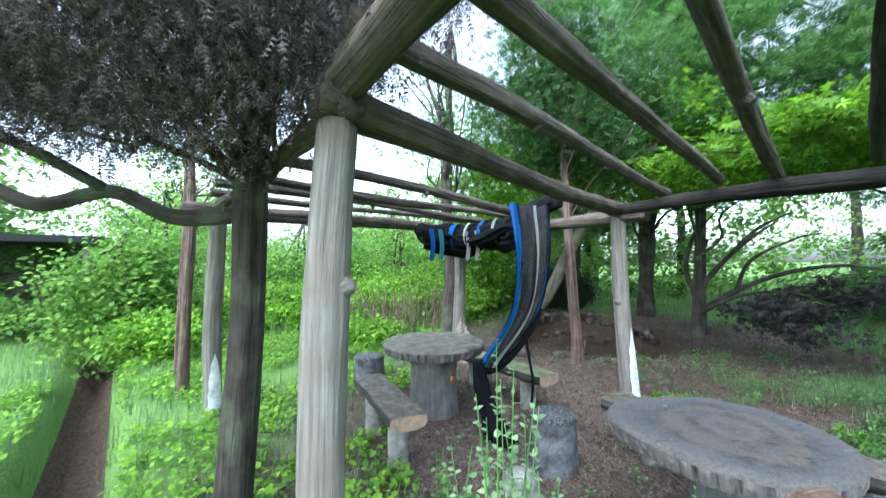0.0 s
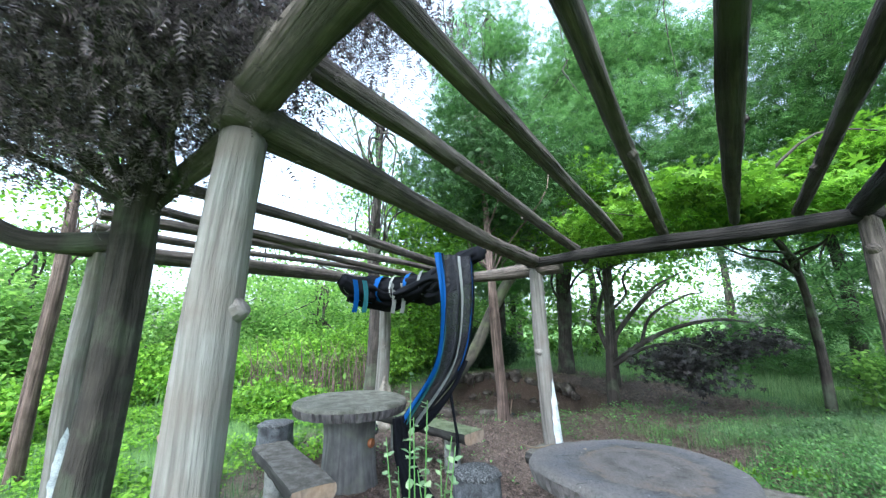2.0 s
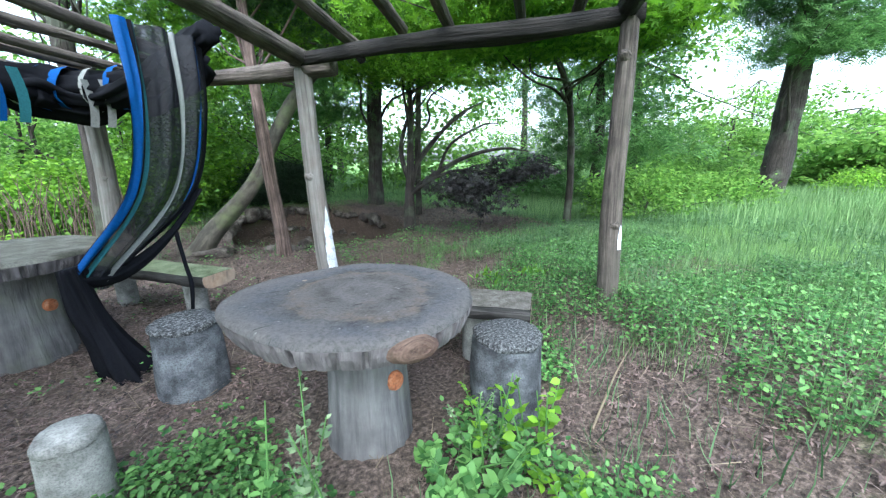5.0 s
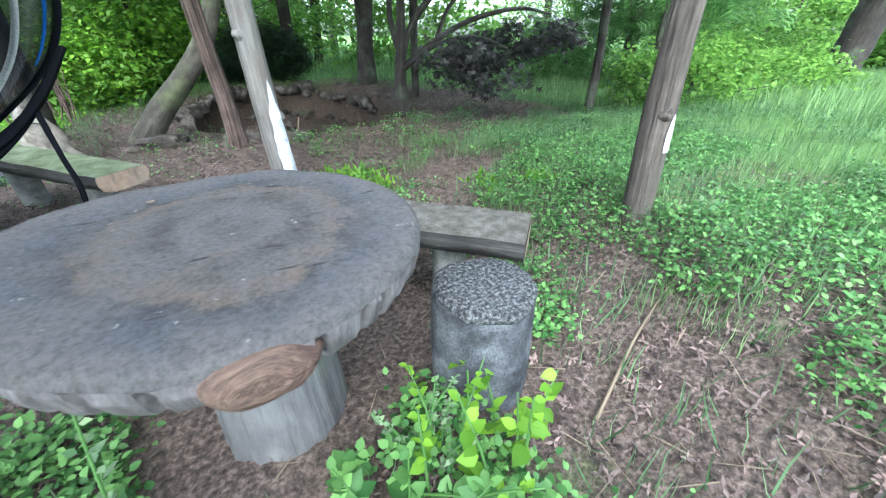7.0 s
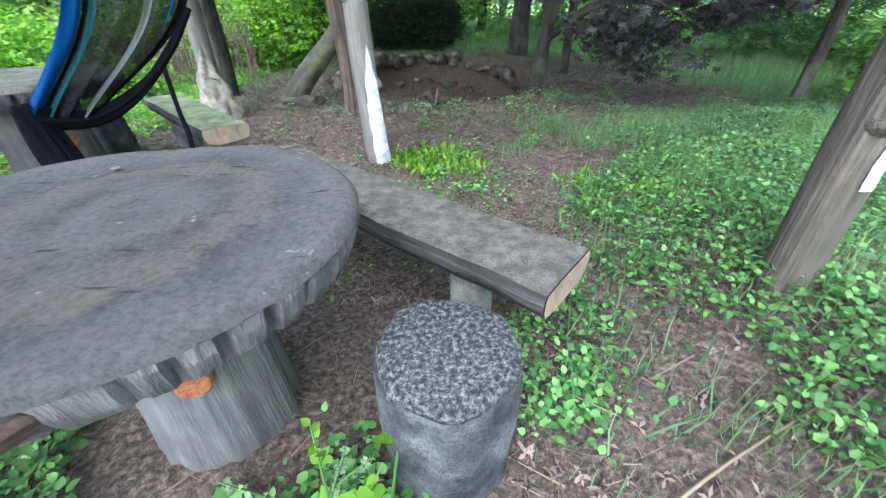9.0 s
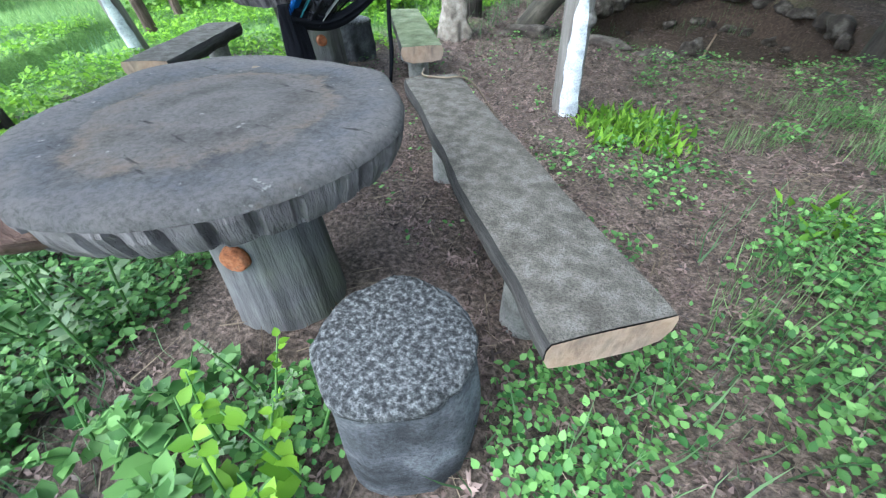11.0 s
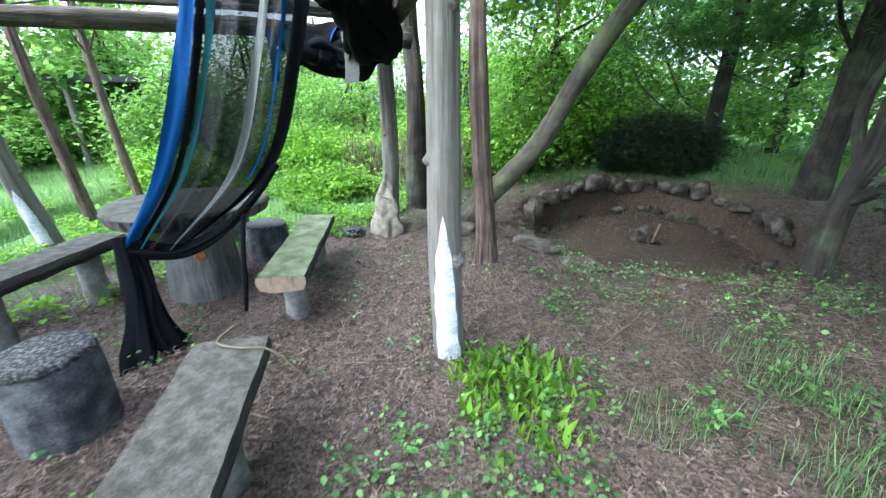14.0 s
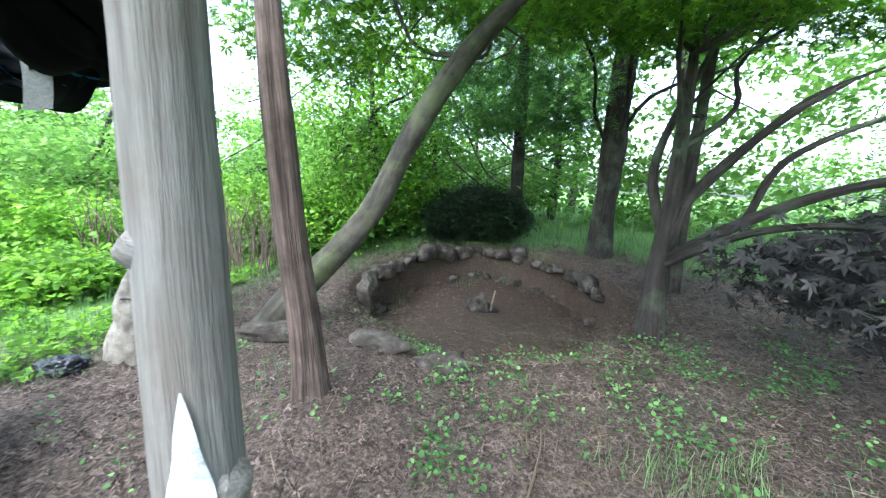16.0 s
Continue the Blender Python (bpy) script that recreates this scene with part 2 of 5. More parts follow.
def ground_z(x, y):
    """Height of the ground."""
    def sm(a, b, v):
        s = min(1, max(0, (v - a) / (b - a)))
        return s * s * (3 - 2 * s)
    z = 0.30 * sm(3.3, 4.4, x + 0.25 * (2.4 - y)) * sm(6.2, 3.4, y)
    z += 0.16 * math.exp(-((x - 2.45) ** 2 + (y - 5.75) ** 2) / 0.35)
    z += 0.22 * sm(9.6, 11.8, y) * sm(-2, 2, x)
    e = math.hypot((x - 3.60) / 1.85, (y - 8.95) / 2.45) + 0.05 * noise.noise((x * 1.3, y * 1.3, 21))
    back = sm(7.6, 9.8, y)
    z -= (0.42 + 0.26 * back) * sm(1.04, 0.66 + 0.27 * back, e)
    q = (y - 2.9) + (x + 2.2) * 1.0
    line = abs(q) / 1.414
    if x < -1.2:
        z -= 0.75 * sm(0.42, 0.12, line) * sm(-1.2, -1.9, x)
    z += 0.045 * noise.noise((x * 0.9, y * 0.9, 3)) + 0.02 * noise.noise((x * 3.1, y * 3.1, 5))
    far = math.hypot(x - 1, y - 4)
    z += 0.25 * noise.noise((x * 0.06, y * 0.06, 9)) * sm(12, 30, far)
    if x < -2:
        z -= 0.1 * sm(-2, -6, x)
    return z


# ---------- foliage helpers ----------
def shape_diamond(w=0.32):
    return [(0, 0, 0), (w, 0.45, 0.07), (0, 1, 0), (-w, 0.45, 0.07)], [(0, 1, 2), (0, 2, 3)]


def shape_maple(lobes=5):
    vs, fs = [(0, 0, 0)], []
    for k in range(lobes):
        a = radians(-100 + 200 * k / (lobes - 1))
        ln = 1.0 - 0.28 * abs(k - (lobes - 1) / 2) / ((lobes - 1) / 2)
        c, s = math.cos(a), math.sin(a)
        def put(u, v, z):
            vs.append((u * c + v * s, -u * s + v * c, z))
        put(0.15, 0.42 * ln, 0.03), put(0, ln, -0.08), put(-0.15, 0.42 * ln, 0.03)
        b = len(vs) - 3
        fs += [(0, b, b + 1), (0, b + 1, b + 2)]
    return vs, fs


def shape_spray(n=7, w=0.05, ln=0.4):
    """A twig with narrow leaflets on both sides, along +y."""
    vs, fs = [(-0.012, 0, 0), (0.012, 0, 0), (0, 1, -0.1)], [(0, 1, 2)]
    for k in range(n):
        y = 0.12 + 0.8 * k / n
        sz = ln * (1 - 0.6 * abs(y - 0.4))
        for s in (-1, 1):
            b = len(vs)
            vs += [(0, y, -0.1 * y), (s * sz * 0.5, y + sz * 0.15 + w, 0.03), (s * sz, y + sz * 0.45, -0.06), (s * sz * 0.5, y + sz * 0.15 - w, 0.03)]
            fs += [(b, b + 1, b + 2, b + 3)]
    return vs, fs


def shape_frond(n=4, w=0.06, ln=0.42):
    """A flat twig of pointed leaflets, along +y."""
    vs, fs = [(-0.012, 0, 0), (0.012, 0, 0), (0, 1, -0.1)], [(0, 1, 2)]
    for k in range(n):
        y = 0.08 + 0.8 * k / n
        sz = ln * (1 - 0.5 * abs(y - 0.4))
        for s in (-1, 1):
            b = len(vs)
            vs += [(0, y - w, -0.1 * y), (0, y + w, -0.1 * y), (s * sz, y + sz * 0.5, -0.08)]
            fs += [(b, b + 1, b + 2)]
    return vs, fs


def shape_blade():
    return [(-0.016, 0, 0), (0.016, 0, 0), (0.013, 0.5, 0.06), (-0.013, 0.5, 0.06), (0, 1, 0.3)], [(0, 1, 2, 3), (3, 2, 4)]


def shape_herb():
    return [(0, 0, 0), (0.34, 0.28, 0.05), (0.30, 0.62, 0.06), (0, 1, -0.06), (-0.30, 0.62, 0.06), (-0.34, 0.28, 0.05)], [(0, 1, 2, 3), (0, 3, 4, 5)]


def scatter(name, shape, at, yaw, pitch, roll, size, mat, parent=None):
    """One mesh of many copies of a small shape; pitch 0 lays its y axis level, 90 stands it up."""
    tv, tf = np.array(shape[0], float), shape[1]
    at = np.asarray(at, float)
    n, k = len(at), len(tv)
    v = tv[None] * np.asarray(size, float).reshape(-1, 1, 1) * np.ones((n, 1, 1))
    cr, sr = np.cos(roll)[:, None], np.sin(roll)[:, None]
    x, y, z = v[..., 0] * cr + v[..., 2] * sr, v[..., 1], -v[..., 0] * sr + v[..., 2] * cr
    cp, sp = np.cos(pitch)[:, None], np.sin(pitch)[:, None]
    y, z = y * cp - z * sp, y * sp + z * cp
    cy, sy = np.cos(yaw)[:, None], np.sin(yaw)[:, None]
    x, y = x * cy - y * sy, x * sy + y * cy
    co = np.stack([x, y, z], -1) + at[:, None]
    me = bpy.data.meshes.new(name)
    me.vertices.add(n * k)
    me.vertices.foreach_set("co", co.ravel())
    per = np.concatenate([np.array(f) for f in tf])
    lens = np.array([len(f) for f in tf])
    loops = (per[None] + (np.arange(n) * k)[:, None]).ravel()
    me.loops.add(len(loops))
    me.loops.foreach_set("vertex_index", loops.astype(np.int32))
    me.polygons.add(n * len(tf))
    tot = np.tile(lens, n)
    me.polygons.foreach_set("loop_start", np.r_[0, np.cumsum(tot)[:-1]].astype(np.int32))
    me.update(calc_edges=True)
    me.materials.append(mat)
    ob = new(name, me)
    if parent:
        ob.parent = parent
    return ob


rng = np.random.default_rng(7)


def blobs(balls, n, clump=0.22, spread=0.45, shell=0.35):
    """n places in clumps within ellipsoids (x, y, z, rx, ry, rz)."""
    b = np.array(balls, float)
    vol = b[:, 3] * b[:, 4] * b[:, 5]
    c = max(6, int(n / 40))
    pick = rng.choice(len(b), c, p=vol / vol.sum())
    d = rng.normal(size=(c, 3))
    d /= np.linalg.norm(d, axis=1)[:, None]
    rad = rng.uniform(shell, 1, c) ** 0.6
    cen = b[pick, :3] + d * b[pick, 3:] * rad[:, None]
    own = rng.integers(0, c, n)
    return cen[own] + rng.normal(size=(n, 3)) * clump * np.array([1, 1, spread])


def crown(name, balls, n, size, mat, parent, shape=None, clump=0.22, spread=0.45, droop=0.3, shell=0.35):
    at = blobs(balls, n, clump, spread, shell)
    m = len(at)
    return scatter(name, shape or shape_diamond(), at, rng.uniform(0, 6.283, m), rng.normal(-droop, 0.45, m), rng.normal(0, 0.5, m), size * rng.uniform(0.6, 1.25, m), mat, parent)


def limbs(bases, balls, parent, mat, count, r=0.02, seed=1, name="branch"):
    """Crooked branches from points on a trunk to points in the crown."""
    rs = np.random.default_rng(seed)
    b = np.array(balls, float)
    for i in range(count):
        p = np.array(bases[i % len(bases)], float)
        q = b[i % len(b)]
        e = q[:3] + rs.normal(size=3) * q[3:] * 0.45
        mid = (p[:3] + e) / 2 + rs.normal(size=3) * 0.12 * np.linalg.norm(e - p[:3]) + (0, 0, 0.08)
        q1 = p[:3] * 0.75 + e * 0.25 + rs.normal(size=3) * 0.05
        log(name, [(*p[:3], r), (*q1, r * 0.85), (*mid, r * 0.6), (*e, r * 0.2)], mat, parent, sides=7, steps=4, rough=0.15, seed=i)


def tree(name, label, trunk, mat, balls=(), n=0, size=0.06, leaf=None, shape=None, branches=0, br=0.025, seed=1, sides=14, grooves=0.12, group="", **kw):
    t = thing(name, label, "tree", group, trunk[0][:3])
    shift = np.array(trunk[0][:3])
    pts = [(*(np.array(p[:3]) - shift), p[3]) for p in trunk]
    log("trunk", pts, mat, t, sides=sides, steps=8, rough=0.12, grooves=grooves, seed=seed)
    bb = [(*(np.array(q[:3]) - shift), *q[3:]) for q in balls]
    if branches:
        half = pts[len(pts) // 2:]
        limbs(half, bb, t, mat, branches, br, seed)
    if n:
        crown("crown", bb, n, size, leaf, t, shape, **kw)
    return t


# ---------- ground ----------
def axis(lo, hi, step, out):
    mid = list(np.arange(lo, hi + step / 2, step))
    grow, a, b, s = [], lo, hi, step
    low, high = [], []
    while hi + sum(high) < out:
        s *= 1.25
        high.append(s)
    h, l = hi, lo
    hs, ls = [], []
    for s in high:
        h += s
        l -= s
        hs.append(h)
        ls.append(l)
    return ls[::-1] + mid + hs


def build_ground():
    xs, ys = axis(-5.0, 7.5, 0.11, 900), axis(-2.0, 12.5, 0.11, 900)
    nx, ny = len(xs), len(ys)
    vs = [(x, y, ground_z(x, y)) for y in ys for x in xs]
    fs = [(j * nx + i, j * nx + i + 1, (j + 1) * nx + i + 1, (j + 1) * nx + i) for j in range(ny - 1) for i in range(nx - 1)]
    m, t, b = material("forest_floor", 0.95)
    p = coords(t, None)
    small, mid, big = noise_out(t, p, 45, 8, 0.7), noise_out(t, p, 6, 5), noise_out(t, p, 0.8, 4)
    dirt = ramp(t, small, [(0.32, (0.018, 0.013, 0.011)), (0.5, (0.088, 0.066, 0.054)), (0.68, (0.23, 0.175, 0.145))])
    green = ramp(t, small, [(0.3, (0.05, 0.10, 0.022)), (0.55, (0.12, 0.22, 0.05)), (0.75, (0.22, 0.34, 0.10))])
    near = []
    for scale, centre, more in (((0.87, 1, 0), (4.3 * 0.87, 7.8, 0), 0.0), ((1, 1, 0), (2.0, 3.9, 0), 0.5), ((1, 1, 0), (4.0, 2.0, 0), 1.9)):
        sq = node(t, "ShaderNodeMapping", Scale=scale)
        t.links.new(p, sq.inputs["Vector"])
        dist = t.nodes.new("ShaderNodeVectorMath")
        dist.operation = "DISTANCE"
        t.links.new(sq.outputs[0], dist.inputs[0])
        dist.inputs[1].default_value = centre
        plus = t.nodes.new("ShaderNodeMath")
        plus.inputs[1].default_value = more
        t.links.new(dist.outputs["Value"], plus.inputs[0])
        near.append(plus.outputs[0])
    least = t.nodes.new("ShaderNodeMath")
    least.operation = "MINIMUM"
    t.links.new(near[0], least.inputs[0])
    t.links.new(near[1], least.inputs[1])
    third = t.nodes.new("ShaderNodeMath")
    third.operation = "MINIMUM"
    t.links.new(least.outputs[0], third.inputs[0])
    t.links.new(near[2], third.inputs[1])
    least = third
    add = t.nodes.new("ShaderNodeMath")
    add.operation = "MULTIPLY_ADD"
    t.links.new(noise_out(t, p, 1.6, 6, 0.65), add.inputs[0])
    add.inputs[1].default_value = 3.0
    t.links.new(least.outputs[0], add.inputs[2])
    mr = node(t, "ShaderNodeMapRange")
    mr.inputs["From Min"].default_value, mr.inputs["From Max"].default_value = 4.6, 5.6
    t.links.new(add.outputs[0], mr.inputs["Value"])
    earth = mix(t, mr.outputs[0], dirt, green)
    # bare soil in the pit and along the ditch, its colour darkened for shade
    el = node(t, "ShaderNodeMapping", Scale=(1 / 1.85, 1 / 2.45, 0.0))
    el.inputs["Location"].default_value = (-3.60 / 1.85, -8.95 / 2.45, 0)
    t.links.new(p, el.inputs["Vector"])
    ln = t.nodes.new("ShaderNodeVectorMath")
    ln.operation = "LENGTH"
    t.links.new(el.outputs[0], ln.inputs[0])
    inside = node(t, "ShaderNodeMapRange")
    inside.inputs["From Min"].default_value, inside.inputs["From Max"].default_value = 1.10, 0.98
    t.links.new(ln.outputs["Value"], inside.inputs["Value"])
    shaded_soil = ramp(t, noise_out(t, p, 28, 8, 0.7), [(0.3, (0.026, 0.017, 0.012)), (0.5, (0.060, 0.041, 0.030)), (0.72, (0.125, 0.09, 0.068))])
    earth = mix(t, inside.outputs[0], earth, shaded_soil)
    dt = t.nodes.new("ShaderNodeVectorMath")
    dt.operation = "DOT_PRODUCT"
    t.links.new(p, dt.inputs[0])
    dt.inputs[1].default_value = (0.707, 0.707, 0)
    off = t.nodes.new("ShaderNodeMath")
    off.operation = "COMPARE"
    t.links.new(dt.outputs["Value"], off.inputs[0])
    off.inputs[1].default_value, off.inputs[2].default_value = 0.49, 0.24
    sx = t.nodes.new("ShaderNodeSeparateXYZ")
    t.links.new(p, sx.inputs[0])
    west = t.nodes.new("ShaderNodeMath")
    west.operation = "LESS_THAN"
    t.links.new(sx.outputs[0], west.inputs[0])
    west.inputs[1].default_value = -1.4
    both = t.nodes.new("ShaderNodeMath")
    both.operation = "MULTIPLY"
    t.links.new(off.outputs[0], both.inputs[0])
    t.links.new(west.outputs[0], both.inputs[1])
    earth = mix(t, both.outputs[0], earth, shaded_soil)
    t.links.new(earth, b.inputs["Base Color"])
    bump(t, b, small, 0.9, 0.03)
    g = raw("ground", vs, fs, m, None, True)
    tagged(g, "brown leaf-littered earth merging into green grass", "ground", "", "structure")


build_ground()


# ---------- pergolas ----------
P1, P2, P3, P4, P5, P6 = (0.40, 1.63), (-1.6, 3.75), (2.64, 4.66), (4.28, 2.48), (0.75, 6.62), (1.81, -0.02)


def post(base, top, r, z, mat, label, knots=(), paint=False, seed=1.0):
    gz = ground_z(*base) - 0.06
    t = thing("pergola_post", label, "post", "pergola posts", (*base, gz))
    dx, dy, h = top[0] - base[0], top[1] - base[1], z - gz
    pts = []
    for k in range(9):
        s = k / 8
        rr = r * (1.12 - 0.22 * s)
        pts.append((dx * s + 0.015 * math.sin(5 * s + seed), dy * s + 0.015 * math.cos(4 * s + seed), h * s, rr))
    shaft = log("shaft", pts, mat, t, sides=28, steps=8, rough=0.10, grooves=0.05, seed=seed)
    for kz, ang, kr, *own in knots:
        s = kz / h
        c, sn = math.cos(radians(ang)), math.sin(radians(ang))
        x, y = dx * s, dy * s
        log("knot", [(x, y, kz - 0.02, kr), (x + c * r * 0.75, y + sn * r * 0.75, kz, kr * 0.85), (x + c * r * 1.02, y + sn * r * 1.02, kz + 0.015, kr * 0.6)], own[0] if own else mat, shaft, sides=14, steps=4, rough=0.15, seed=kz)
    if paint:
        ang0, z0, z1, wide = paint
        vs, fs = [], []
        rows, cols = 26, 10
        for i in range(rows + 1):
            s = i / rows
            zz = z0 + (z1 - z0) * s
            w = wide * (1 - 0.97 * s ** 3.2) * (1 + 0.10 * noise.noise((s * 6, seed, 0)))
            sh = zz / h
            e0, e1 = 0.12 * noise.noise((s * 9, seed, 4)), 0.12 * noise.noise((s * 9, seed, 9))
            for j in range(cols + 1):
                a = radians(ang0) + ((j / cols - 0.5) + e0 * (1 - j / cols) + e1 * j / cols) * w
                rr = r * (1.12 - 0.22 * sh) * 1.13
                vs.append((dx * sh + 0.015 * math.sin(5 * sh + seed) + math.cos(a) * rr, dy * sh + 0.015 * math.cos(4 * sh + seed) + math.sin(a) * rr, zz))
        for i in range(rows):
            for j in range(cols):
                a = i * (cols + 1) + j
                fs.append((a, a + 1, a + cols + 2, a + cols + 1))
        o = raw("paint_patch", vs, fs, WHITE, shaft, True)
        tagged(o, "smear of white paint")
    return t


post((0.33, 1.60), P1, 0.085, 2.16, POST, "pale weathered moulded log post beside a juniper", [(1.22, 200, 0.055, CUT), (1.58, -12, 0.05), (0.7, -60, 0.04)], False, 1.0)
post((-1.85, 4.08), P2, 0.085, 2.12, POST, "pale leaning log post with a white streak", [(0.9, 30, 0.03)], (-40, 0.15, 0.75, 1.3), 2.0)
post((2.725, 4.65), (2.62, 4.66), 0.088, 2.14, POST, "pale knotted log post with white paint at its foot", [(1.22, 205, 0.065), (0.66, -12, 0.065), (1.9, 0, 0.05)], (-62, 0.05, 0.92, 1.25), 3.0)
post((4.20, 2.40), P4, 0.068, 2.22, BEAM, "grey-brown log post with a bulging knot", [(0.62, 222, 0.052), (1.75, 200, 0.045)], (-92, 0.44, 0.62, 0.55), 4.0)
post((0.70, 6.66), P5, 0.098, 2.12, POST, "log post with a burlap sack at its foot", [(1.2, -80, 0.04)], False, 5.0)
post((1.81, -0.02), P6, 0.08, 2.2, POST, "pale weathered log post", [], False, 6.0)


def beam(name, a, b, z0, z1, r, mat, label, over=0.25, seed=0.0, knots=()):
    a, b = np.array((*a, z0)), np.array((*b, z1))
    d = (b - a) / np.linalg.norm(b - a)
    a, b = a - d * over, b + d * over
    t = thing(name, label, "beam", "pergola beams", tuple(a))
    pts = []
    for k in range(7):
        s = k / 6
        q = (b - a) * s
        pts.append((q[0] + 0.02 * math.sin(3 * s + seed), q[1] + 0.02 * math.cos(4 * s + seed), q[2] + 0.025 * math.sin(5 * s + 2 * seed), r * (1 + 0.12 * math.sin(7 * s + seed))))
    timber = log("timber", pts, mat, t, sides=26, steps=9, rough=0.16, grooves=0.15, seed=seed)
    for s, dv in knots or ((0.34 + 0.1 * math.sin(seed * 9), (0.3, -0.3, -0.6)), (0.68 + 0.1 * math.cos(seed * 7), (-0.4, 0.3, -0.5))):
        q = (b - a) * s
        v = np.array(dv, float)
        k = log("knot", [(*q, r * 0.6), (*(q + v * r * 0.9), r * 0.55), (*(q + v * r * 1.5), r * 0.5)], mat, timber, sides=14, steps=3, rough=0.2, seed=s)
    return t


MAIN = "thick weathered grey log beam across pergola posts"
beam("pergola_beam", P1, P3, 2.22, 2.22, 0.072, BEAM, MAIN, 0.12, 1.1)
beam("pergola_beam", P1, P6, 2.33, 2.30, 0.082, BEAM, "thick weathered log beam with a sawn branch stub", 0.12, 2.2, [(0.47, (0.15, 0.35, -0.8))])
beam("pergola_beam", P3, P4, 2.20, 2.25, 0.068, BEAM_SHADED, "shaded log beam at the back of the pergola", 0.1, 3.3)
beam("pergola_beam", P4, P6, 2.27, 2.30, 0.08, BEAM_SHADED, "shaded log beam between pergola posts", 0.2, 4.4)
beam("pergola_beam", P2, P5, 2.16, 2.16, 0.08, BEAM, MAIN, 0.3, 5.5)
beam("pergola_beam", P1, P2, 2.19, 2.20, 0.05, BEAM, MAIN, 0.12, 6.6)
beam("pergola_beam", P3, P5, 2.15, 2.15, 0.075, BEAM, MAIN, 0.3, 7.7)
RAF = "slender weathered log rafter lying on the beams"
for k, (a, b) in enumerate([((0.60, 1.50), (3.05, 4.47)), ((0.86, 1.15), (3.30, 3.92)), ((1.12, 0.82), (3.66, 3.68)), ((1.42, 0.55), (4.0, 3.25)), ((1.70, 0.30), (4.20, 2.86))]):
    beam("pergola_rafter", a, b, 2.40, 2.40, (0.05, 0.047, 0.046, 0.046, 0.044)[k], BEAM if k < 3 else POST_DARK, RAF, 0.15, 1.3 * k + 0.4)
for k, (a, b) in enumerate([((-0.42, 2.55), (1.7, 5.4)), ((-0.80, 2.98), (1.35, 5.75)), ((-1.15, 3.40), (1.05, 6.05)), ((-1.45, 3.75), (0.75, 6.3))]):
    beam("pergola_rafter", a, b, 2.31, 2.30, (0.045, 0.04, 0.042, 0.035)[k], BEAM, RAF, 0.2, 1.7 * k + 3)


